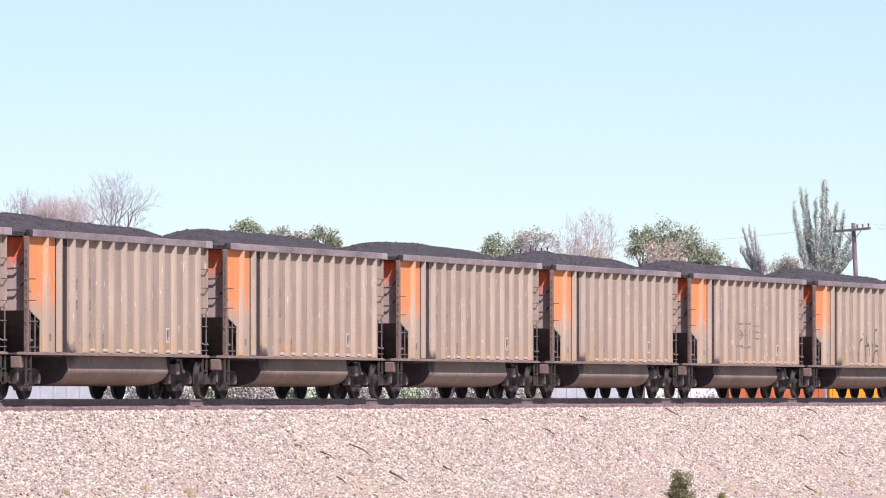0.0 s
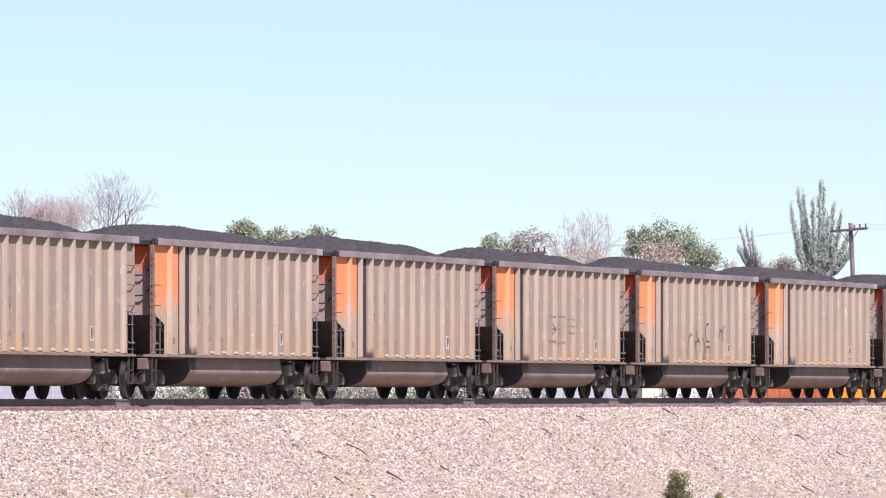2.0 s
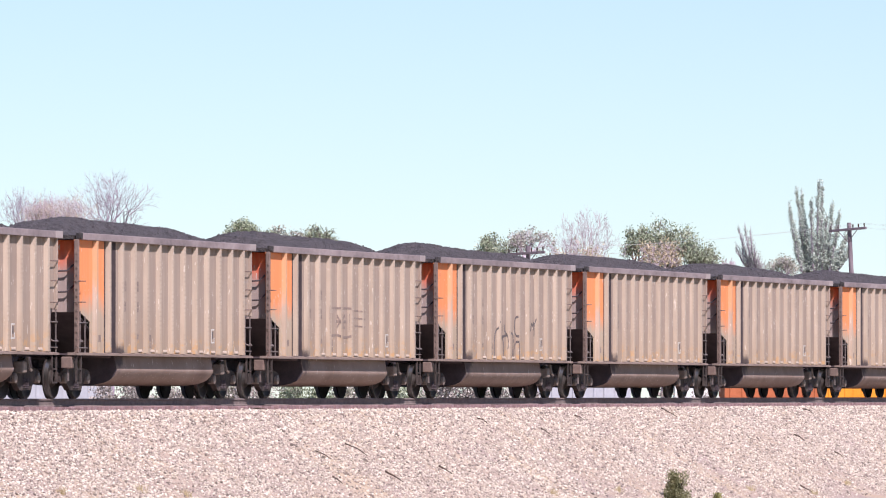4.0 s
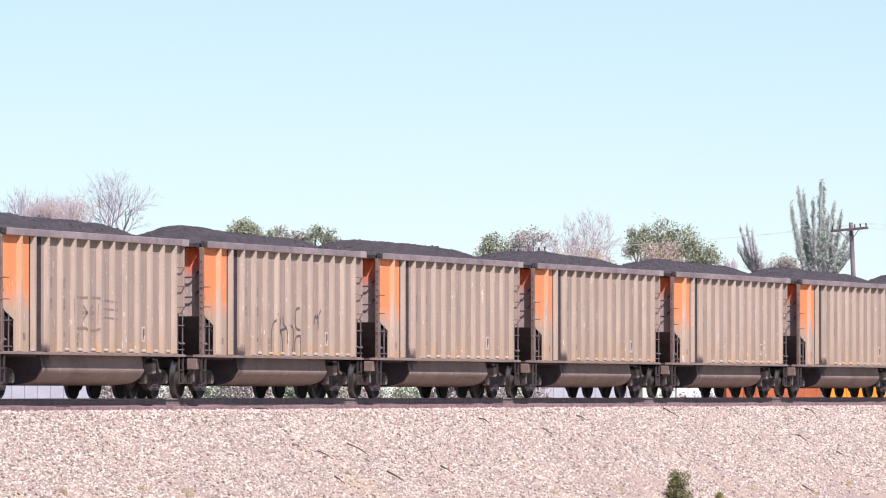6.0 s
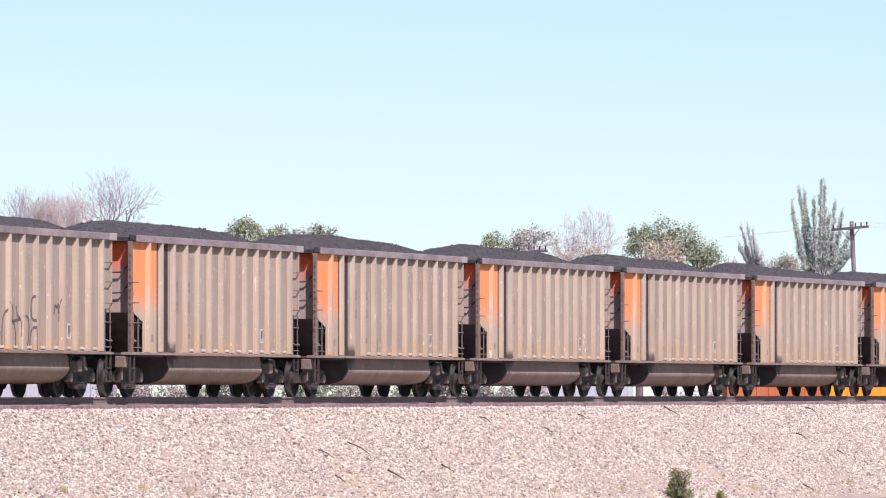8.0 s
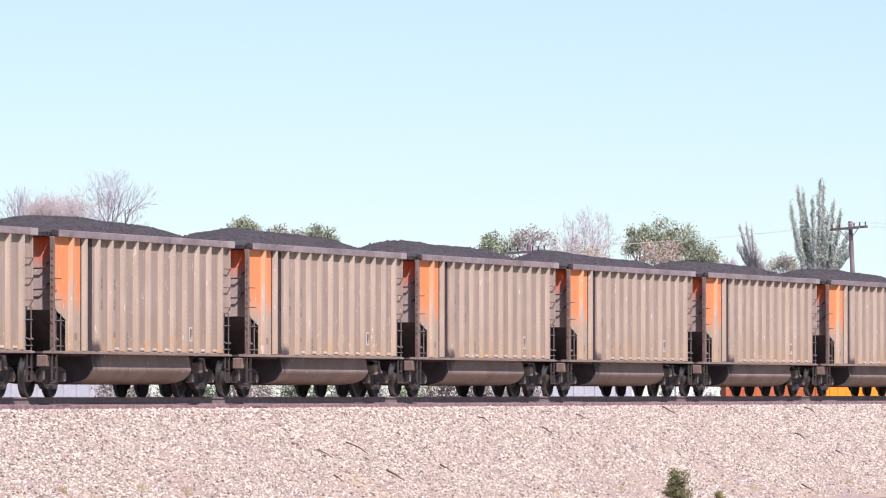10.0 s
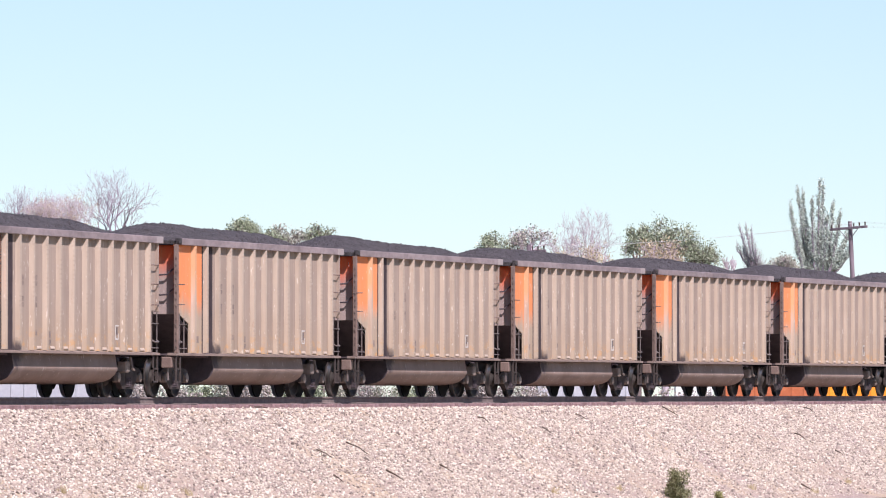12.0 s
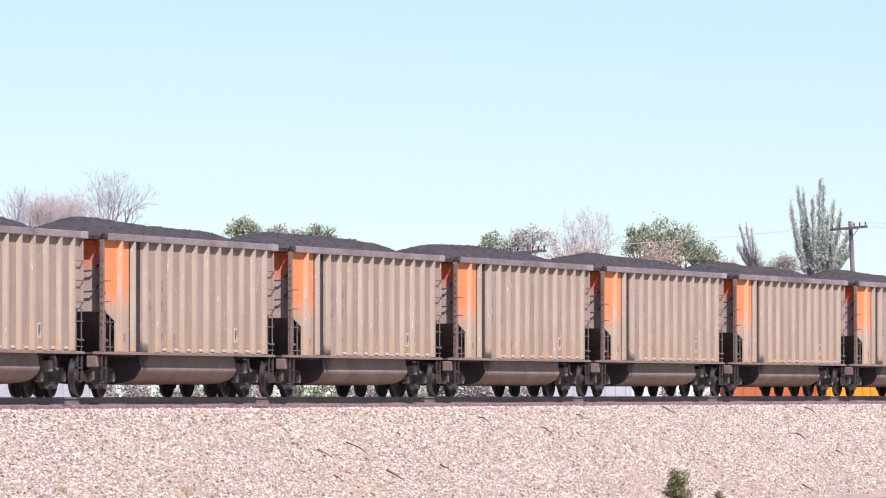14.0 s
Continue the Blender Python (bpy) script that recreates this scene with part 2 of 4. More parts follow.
WHITEM = mottled("white_trailer_paint", (0.72, 0.72, 0.72), (0.84, 0.84, 0.83), 1.0, 0.5, 0.0, 0.05)
BRICKM = mottled("brick_red_cladding", (0.42, 0.12, 0.05), (0.58, 0.19, 0.09), 2.0, 0.8, 0.0, 0.2)
YELLOWM = mottled("orange_container_paint", (0.85, 0.27, 0.02), (0.95, 0.36, 0.04), 1.0, 0.6, 0.0, 0.05)
ROOFM = mottled("grey_roof_sheet", (0.2, 0.2, 0.2), (0.3, 0.3, 0.3), 2.0, 0.7, 0.0, 0.2)


# ---- mesh helpers ----
class Shape:
    """Collects simple solids into one mesh."""

    def __init__(self):
        self.v, self.f, self.mi = [], [], []

    def add(self, verts, faces, mi=0):
        o = len(self.v)
        self.v += [tuple(p) for p in verts]
        self.f += [[i + o for i in q] for q in faces]
        self.mi += [mi] * len(faces)
        return self

    def box(self, x0, x1, y0, y1, z0, z1, c=0.0, mi=0):
        """A box with its edges chamfered by c."""
        if c <= 0:
            vs = [(x, y, z) for x in (x0, x1) for y in (y0, y1) for z in (z0, z1)]
            return self.add(vs, [(0, 1, 3, 2), (4, 6, 7, 5), (0, 4, 5, 1), (2, 3, 7, 6), (0, 2, 6, 4), (1, 5, 7, 3)], mi)
        bm = bmesh.new()
        bmesh.ops.create_cube(bm, size=1.0)
        for w in bm.verts:
            w.co = Vector((x0 if w.co.x < 0 else x1, y0 if w.co.y < 0 else y1, z0 if w.co.z < 0 else z1))
        bmesh.ops.bevel(bm, geom=bm.edges[:], offset=c, segments=1, affect="EDGES", profile=0.5)
        return self.take(bm, mi)

    def take(self, bm, mi=0):
        bm.verts.index_update()
        self.add([w.co.copy() for w in bm.verts], [[w.index for w in q.verts] for q in bm.faces], mi)
        bm.free()
        return self

    def extrude(self, poly, axis, a, b, mi=0):
        """A polygon (pairs) drawn out along axis 0, 1 or 2 from a to b."""
        def at(p, h):
            q = list(p)
            q.insert(axis, h)
            return tuple(q)
        n = len(poly)
        vs = [at(p, a) for p in poly] + [at(p, b) for p in poly]
        fs = [list(range(n))[::-1], list(range(n, 2 * n))] + [(i, (i + 1) % n, (i + 1) % n + n, i + n) for i in range(n)]
        return self.add(vs, fs, mi)

    def tube(self, pts, r, n=6, mi=0, r1=None):
        """A round bar along a line of points, tapering from r to r1."""
        pts = [Vector(p) for p in pts]
        r1 = r if r1 is None else r1
        vs, fs = [], []
        for i, p in enumerate(pts):
            d = (pts[min(i + 1, len(pts) - 1)] - pts[max(i - 1, 0)]).normalized()
            u = d.cross(Vector((0, 0, 1)) if abs(d.z) < 0.9 else Vector((1, 0, 0))).normalized()
            w = d.cross(u)
            rr = r + (r1 - r) * i / max(1, len(pts) - 1)
            vs += [p + u * (rr * math.cos(6.2832 * j / n)) + w * (rr * math.sin(6.2832 * j / n)) for j in range(n)]
        for i in range(len(pts) - 1):
            fs += [(i * n + j, i * n + (j + 1) % n, (i + 1) * n + (j + 1) % n, (i + 1) * n + j) for j in range(n)]
        fs += [list(range(n))[::-1], [(len(pts) - 1) * n + j for j in range(n)]]
        return self.add(vs, fs, mi)

    def disc(self, profile, y0, n=24, mi=0, cx=0.0, cz=0.0):
        """A turned solid about the y axis: profile of (y, radius)."""
        vs, fs = [], []
        for y, r in profile:
            vs += [(cx + r * math.cos(6.28318 * j / n), y0 + y, cz + r * math.sin(6.28318 * j / n)) for j in range(n)]
        for i in range(len(profile) - 1):
            fs += [(i * n + j, i * n + (j + 1) % n, (i + 1) * n + (j + 1) % n, (i + 1) * n + j) for j in range(n)]
        fs += [list(range(n)), [(len(profile) - 1) * n + j for j in range(n)][::-1]]
        return self.add(vs, fs, mi)

    def mesh(self, name, mats, smooth=False, outward=True):
        me = bpy.data.meshes.new(name)
        me.from_pydata(self.v, [], self.f)
        for m in mats if isinstance(mats, (list, tuple)) else [mats]:
            me.materials.append(m)
        me.polygons.foreach_set("material_index", self.mi)
        if outward and len(self.f) < 20000:
            bm = bmesh.new()
            bm.from_mesh(me)
            bmesh.ops.recalc_face_normals(bm, faces=bm.faces[:])
            bm.to_mesh(me)
            bm.free()
        if smooth:
            me.polygons.foreach_set("use_smooth", [True] * len(me.polygons))
            me.set_sharp_from_angle(angle=radians(38))
        me.update()
        return me


def part(name, shape, material, parent=None, label="", smooth=False):
    """One mesh object under a thing or a part."""
    data = shape if isinstance(shape, bpy.types.Mesh) else shape.mesh(name, material, smooth)
    ob = new(name, data)
    ob.parent = parent
    if label:
        tagged(ob, label)
    return ob


def fast_mesh(name, verts, faces, mats):
    """A large mesh of triangles or quads straight from arrays."""
    me = bpy.data.meshes.new(name)
    k = faces.shape[1]
    me.vertices.add(len(verts))
    me.vertices.foreach_set("co", verts.astype(np.float32).ravel())
    me.loops.add(faces.size)
    me.loops.foreach_set("vertex_index", faces.astype(np.int32).ravel())
    me.polygons.add(len(faces))
    me.polygons.foreach_set("loop_start", np.arange(0, faces.size, k, dtype=np.int32))
    me.polygons.foreach_set("loop_total", np.full(len(faces), k, dtype=np.int32))
    for m in mats:
        me.materials.append(m)
    me.update(calc_edges=True)
    me.validate()
    return me


# ---- the line of the track: a wide curve; s along it, e towards the eye's side, z up from the rail head ----
X0, Y0, TH, KAPPA = -11.209, 174.5, 0.2540, 0.544e-3


def on_track(s, e=0.0, z=0.0):
    a = TH + KAPPA * s
    x = X0 + (math.cos(TH) - math.cos(a)) / KAPPA
    y = Y0 + (math.sin(a) - math.sin(TH)) / KAPPA
    return Vector((x + e * math.cos(a), y - e * math.sin(a), z))


GROUND_Z = -3.2


def ribbon(name, profile, s0, s1, step, mats, mi=None, smooth=False, closed=False):
    """A profile of (e, z) swept along the track."""
    n = int(round((s1 - s0) / step)) + 1
    k = len(profile)
    sh = Shape()
    vs = [on_track(s0 + i * step, e, z) for i in range(n) for e, z in profile]
    fs, ms = [], []
    for i in range(n - 1):
        for j in range(k if closed else k - 1):
            j1 = (j + 1) % k
            fs.append((i * k + j, i * k + j1, (i + 1) * k + j1, (i + 1) * k + j))
            ms.append(mi[j] if mi else 0)
    if closed:
        fs += [list(range(k)), [(n - 1) * k + j for j in range(k)]]
        ms += [0, 0]
    sh.add(vs, fs)
    sh.mi = ms
    me = sh.mesh(name, mats, smooth)
    return me


# ---- the large structure ----
def build_ground():
    sh = Shape()
    n = 40
    xs = [-4000 + 8000 * i / n for i in range(n + 1)]
    sh.add([(x, y, GROUND_Z) for y in xs for x in xs], [(j * (n + 1) + i, j * (n + 1) + i + 1, (j + 1) * (n + 1) + i + 1, (j + 1) * (n + 1) + i) for j in range(n) for i in range(n)])
    g = part("ground", sh.mesh("ground", SOIL, outward=False), SOIL)
    tagged(g, "dry flat prairie ground beside the railway", "ground", kind="structure")
    prof = [(-9.0, -3.4), (-6.6, -3.15), (-4.0, -1.6), (-1.75, -0.35), (-1.35, -0.32), (-0.9, -0.34), (0.9, -0.34), (1.35, -0.32), (1.70, -0.345), (2.9, -1.0), (4.2, -1.77), (5.4, -2.5), (6.6, -3.12), (9.0, -3.4)]
    e = part("embankment", ribbon("embankment", prof, -120, 420, 3.0, SLOPE), SLOPE)
    tagged(e, "railway embankment of sand and gravel with a sloping flank", "embankment", kind="structure")


def rail_profile(c):
    half = [(0.076, -0.185), (0.076, -0.172), (0.012, -0.15), (0.010, -0.05), (0.036, -0.04), (0.037, -0.012), (0.028, 0.0)]
    return [(c + a, z) for a, z in half] + [(c - a, z) for a, z in reversed(half)]


def build_track():
    track = new("railway_track")
    tagged(track, "railway track of rusty steel rails on dark wooden ties", "railway track", kind="structure")
    mi = [0] * 14
    mi[6] = 1
    for c in (0.755, -0.755):
        part("rail", ribbon("rail", rail_profile(c), -110, 410, 2.0, [RAILM, RAILTOP], mi, closed=True), None, track)
    tie = Shape().box(-1.3, 1.3, -0.115, 0.115, -0.37, -0.19, 0.012).mesh("tie", TIE)
    rng = random.Random(5)
    rest = Shape()
    for i in range(520):
        s = -100 + i * 0.56 + rng.uniform(-0.03, 0.03)
        a = TH + KAPPA * s
        m = Matrix.Translation(on_track(s, rng.uniform(-0.05, 0.05), rng.uniform(-0.015, 0.01))) @ pose(0, 0, 0, 0, 0, -math.degrees(a) + rng.uniform(-0.8, 0.8))
        if -38 < s < 129:
            ob = part("tie", tie, None, track)
            ob.matrix_local = m
        else:
            rest.add([m @ w.co for w in tie.vertices], [list(p.vertices) for p in tie.polygons])
    tagged(part("distant_ties", rest, TIE, track), kind="stuff")


def slope_z(e):
    return np.interp(e, [0.9, 1.35, 1.70, 2.9, 4.2, 5.4, 6.6], [-0.34, -0.32, -0.345, -1.0, -1.77, -2.5, -3.12])


def build_ballast():
    """Tens of thousands of angular stones on the flank that the eye sees."""
    g = np.random.default_rng(11)
    n = 235000
    s, e = g.uniform(-34, 132, n), 0.95 + 5.65 * g.uniform(0, 1, n) ** 0.92
    # sandy bare patches low on the flank
    bare = np.sin(s * 0.37 + 2.0 * np.sin(s * 0.11)) + 0.6 * np.sin(s * 0.83 + e * 1.3) + (e - 4.6) * 1.1
    # narrow washed-out streaks that run down the flank
    for s0, e0, e1, wide in zip(g.uniform(-30, 128, 46), g.uniform(1.8, 3.6, 46), g.uniform(3.8, 6.0, 46), g.uniform(0.15, 0.5, 46)):
        inside = (np.abs(s - s0 - 0.25 * np.sin(e * 1.7 + s0)) < wide) & (e > e0) & (e < e1)
        bare = np.where(inside, np.maximum(bare, 1.35), bare)
    keep = (g.uniform(0, 1, n) > np.clip(bare * 0.42, 0, 0.72)) & ~((np.abs(e - 0.755) < 0.12))
    s, e = s[keep], e[keep]
    n = len(s)
    size = 0.025 + 0.024 * g.uniform(0, 1, n) ** 1.6 + 0.02 * (g.uniform(0, 1, n) > 0.975)
    a = TH + KAPPA * s
    cx = X0 + (math.cos(TH) - np.cos(a)) / KAPPA + e * np.cos(a)
    cy = Y0 + (np.sin(a) - math.sin(TH)) / KAPPA - e * np.sin(a)
    cz = slope_z(e) + size * 0.35
    base = np.array([(1, 0, 0), (-1, 0, 0), (0, 1, 0), (0, -1, 0), (0, 0, 1), (0, 0, -1)], float)
    tri = np.array([(0, 2, 4), (2, 1, 4), (1, 3, 4), (3, 0, 4), (2, 0, 5), (1, 2, 5), (3, 1, 5), (0, 3, 5)])
    v = base[None] * g.uniform(0.6, 1.35, (n, 6, 1)) + g.uniform(-0.35, 0.35, (n, 6, 3))
    q = g.normal(size=(n, 4))
    q /= np.linalg.norm(q, axis=1)[:, None]
    w, u = q[:, None, :1], q[:, None, 1:]
    v = v + 2 * np.cross(u, np.cross(u, v) + w * v)
    v = v * size[:, None, None] * np.array([1.0, 1.0, 0.8]) + np.stack([cx, cy, cz], 1)[:, None]
    f = tri[None] + (np.arange(n) * 6)[:, None, None]
    ob = part("ballast_stones", fast_mesh("ballast_stones", v.reshape(-1, 3), f.reshape(-1, 3), [STONE]), None)
    tagged(ob, "pale pinkish crushed stone ballast on the bank", "ballast", kind="stuff")


build_ground()
build_track()
build_ballast()

# ---- the coal cars ----
PITCH_CAR, SPEED, GAIN, WHEEL_R, HALF = 16.254, 11.1709, 0.008, 0.4826, 7.4
RIBS = [1.60 + 1.034 * i - HALF for i in range(13)]
TOP, BOTTOM = 3.79, 1.09


def U(s):
    """Along the car: s from its leading corner."""
    return s - HALF


def side_panels(car, side):
    y0, y1 = side * 1.42, side * 1.40
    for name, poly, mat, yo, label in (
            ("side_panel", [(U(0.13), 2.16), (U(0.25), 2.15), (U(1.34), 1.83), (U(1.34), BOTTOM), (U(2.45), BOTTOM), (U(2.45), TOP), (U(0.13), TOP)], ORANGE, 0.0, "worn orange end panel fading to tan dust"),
            ("dark_panel", [(U(2.45), BOTTOM), (U(3.38), BOTTOM), (U(3.38), TOP), (U(2.45), TOP)], DARKPANEL, 0.0, "dark brown side panel"),
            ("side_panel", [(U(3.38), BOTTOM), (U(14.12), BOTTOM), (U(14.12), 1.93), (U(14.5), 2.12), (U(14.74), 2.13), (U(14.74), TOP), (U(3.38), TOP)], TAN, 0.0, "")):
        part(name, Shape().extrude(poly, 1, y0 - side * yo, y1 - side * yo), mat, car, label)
    # ribs: hat sections, tapered at head and foot
    for i, x in enumerate(RIBS):
        a, b = 1.415, 1.53
        sh = Shape()
        prof = [(x - 0.085, side * a), (x - 0.06, side * b), (x + 0.06, side * b), (x + 0.085, side * a)]
        sh.extrude(prof, 2, BOTTOM + 0.02, TOP)
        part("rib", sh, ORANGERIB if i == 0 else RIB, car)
    # small gussets between the rib feet
    for i in range(3, 12):
        x = RIBS[i] + 0.5
        part("foot_gusset", Shape().extrude([(side * 1.42, 1.14), (side * 1.42, 1.205), (side * 1.44, 1.16), (side * 1.44, 1.14)], 0, x + 0.02, x + 0.34), FOOT, car)
    # top chord and sill
    part("top_chord", Shape().box(U(0.432), U(14.5), *sorted((side * 1.40, side * 1.54)), TOP - 0.005, 3.955, 0.012), CHORD, car, "dull grey top chord")
    part("chord_end", Shape().box(U(0.18), U(0.43), *sorted((side * 1.43, side * 1.535)), TOP + 0.02, 3.95, 0.01), DULLBLACK, car, "black chord end block")
    part("chord_end", Shape().box(U(14.502), U(15.06), *sorted((side * 1.40, side * 1.545)), TOP - 0.005, 3.958, 0.01), CHORDTIP, car, "bare pale aluminium chord tip")
    part("side_sill", Shape().extrude([(side * 1.30, 1.035), (side * 1.525, 1.035), (side * 1.525, 1.085), (side * 1.43, 1.10), (side * 1.30, 1.10)], 0, U(-0.05), U(14.84)), SILL, car)
    # corner posts with their bolt rows
    for s0, s1 in ((0.06, 0.15), (14.74, 14.82)):
        low = BOTTOM if s0 < 1 else 2.1
        sh = Shape().box(U(s0), U(s1), *sorted((side * (1.425 if s0 < 1 else 1.405), side * (1.535 if s0 < 1 else 1.50))), low, TOP, 0.01)
        z = low + 0.15
        while z < 3.6 and s0 < 1:
            sh.box(U(s0) - 0.025, U(s0) + 0.01, *sorted((side * 1.485, side * 1.515)), z, z + 0.04)
            z += 0.17
        part("corner_post", sh, POST if s0 < 1 else TAN, car)
    # ladder rungs at the trailing corner, grab irons at the leading one
    for z in (2.27, 2.78, 3.25):
        y = side * 1.52
        part("ladder_rung", Shape().tube([(U(14.26), side * 1.425, z), (U(14.28), y, z), (U(14.74), y, z), (U(14.76), side * 1.50, z)], 0.016), POST, car)
    for z in (2.30, 2.80):
        y = side * 1.60
        part("grab_iron", Shape().tube([(U(0.06), side * 1.43, z), (U(0.06), y, z), (U(0.42), y, z), (U(0.42), side * 1.43, z)], 0.014), POST, car)
    # upright rail posts and bars in the cut corners
    for s in (0.42, 0.80, 14.32, 14.76):
        part("rail_post", Shape().tube([(U(s), side * 1.46, 1.06), (U(s), side * 1.46, 2.12 if s > 1 else 2.13 - 0.3 * (s - 0.25))], 0.018), GALV, car)
    for s0, s1, z in ((0.0, 0.98, 1.81), (14.12, 14.82, 1.81), (0.0, 0.98, 1.21), (14.12, 14.82, 1.21)):
        part("hand_rail", Shape().tube([(U(s0), side * 1.48, z), (U(s1), side * 1.48, z)], 0.015), GALV, car)
    # bent step rungs low in both cut corners
    for s0, s1 in ((0.10, 0.46), (14.30, 14.74)):
        part("step_rung", Shape().tube([(U(s0), side * 1.46, 1.40), (U(s0 + 0.05), side * 1.53, 1.36), (U(s1 - 0.05), side * 1.53, 1.36), (U(s1), side * 1.46, 1.40)], 0.02), GALV, car)
    # stirrup steps under the corners
    for s in (0.05, 14.36):
        sh = Shape()
        for d in (0.0, 0.34):
            sh.box(U(s + d), U(s + d + 0.05), *sorted((side * 1.46, side * 1.50)), 0.36, 1.03)
        for z in (0.36, 0.68):
            sh.box(U(s), U(s + 0.39), *sorted((side * 1.455, side * 1.505)), z, z + 0.04)
        part("stirrup_step", sh, CAST, car)


def tub_shape():
    half = [(1.27, 1.05), (1.318, 0.76), (1.335, 0.715), (1.335, 0.685), (1.318, 0.635), (1.265, 0.55), (1.165, 0.455), (1.01, 0.385), (0.82, 0.345), (0.6, 0.32), (0.35, 0.31), (0.0, 0.31)]
    prof = half + [(-y, z) for y, z in reversed(half[:-1])]
    sh = Shape().extrude(prof, 0, U(3.75), U(11.9))
    # both end faces in the dark steel: their shade is put into the colour
    sh.mi[0] = sh.mi[1] = 1
    return sh


def truck(car, x):
    t = new("truck")
    t.parent = car
    t.location = (x, 0, 0)
    part("bolster", Shape().box(-0.2, 0.2, -1.1, 1.1, 0.36, 0.68, 0.03), CAST, t)
    for side in (-1, 1):
        yy = sorted((side * 0.94, side * 1.08))
        prof = [(-1.16, 0.40), (-1.16, 0.62), (-0.95, 0.70), (-0.55, 0.74), (0.55, 0.74), (0.95, 0.70), (1.16, 0.62), (1.16, 0.40), (1.02, 0.40), (1.0, 0.56), (0.78, 0.56), (0.74, 0.42), (0.42, 0.20), (-0.42, 0.20), (-0.74, 0.42), (-0.78, 0.56), (-1.0, 0.56), (-1.02, 0.40)]
        part("side_frame", Shape().extrude(prof, 1, *yy), CAST, t)
        for dx in (-0.13, 0.0, 0.13):
            coil = [(dx + 0.05 * math.cos(k * 1.05), side * 1.08 + 0.05 * math.sin(k * 1.05), 0.24 + k * 0.0065) for k in range(36)]
            part("spring", Shape().tube(coil, 0.013, 5), GRIMESHADE, t)
        for dx in (-0.89, 0.89):
            part("bearing_cap", Shape().disc([(-0.09, 0.12), (0.07, 0.12), (0.085, 0.09), (0.09, 0.03)] if side > 0 else [(-0.09, 0.03), (-0.085, 0.09), (-0.07, 0.12), (0.09, 0.12)], side * 1.07, 16, 0, dx, WHEEL_R), BEARING, t, smooth=True)
        part("brake_beam", Shape().tube([(side * 0.36, -0.7, 0.42), (side * 0.36, 0.7, 0.42)], 0.045), GRIMESHADE, t)
        part("brake_shoe", Shape().box(side * 0.34, side * 0.40, 0.68, 0.80, 0.33, 0.62) if side > 0 else Shape().box(side * 0.40, side * 0.34, -0.80, -0.68, 0.33, 0.62), CAST, t)


def wheelset_mesh():
    sh = Shape().tube([(0, -1.05, 0), (0, 1.05, 0)], 0.075, 10)
    for side in (-1, 1):
        # flange inside, tread, dished plate, hub
        prof = [(-0.065, 0.30), (-0.07, 0.505), (-0.045, 0.512), (-0.03, WHEEL_R + 0.004), (0.065, WHEEL_R - 0.003), (0.07, 0.42), (0.045, 0.40), (0.0, 0.22), (0.06, 0.17), (0.085, 0.14)]
        if side < 0:
            prof = [(-y, r) for y, r in reversed(prof)]
        mi = len(sh.f)
        sh.disc(prof, side * 0.765, 28)
        k = 28
        first = (3 if side > 0 else 5) * k
        for q in range(first, first + k):
            sh.mi[mi + q] = 1
    return sh.mesh("wheelset", [WHEELM, TREAD], True)


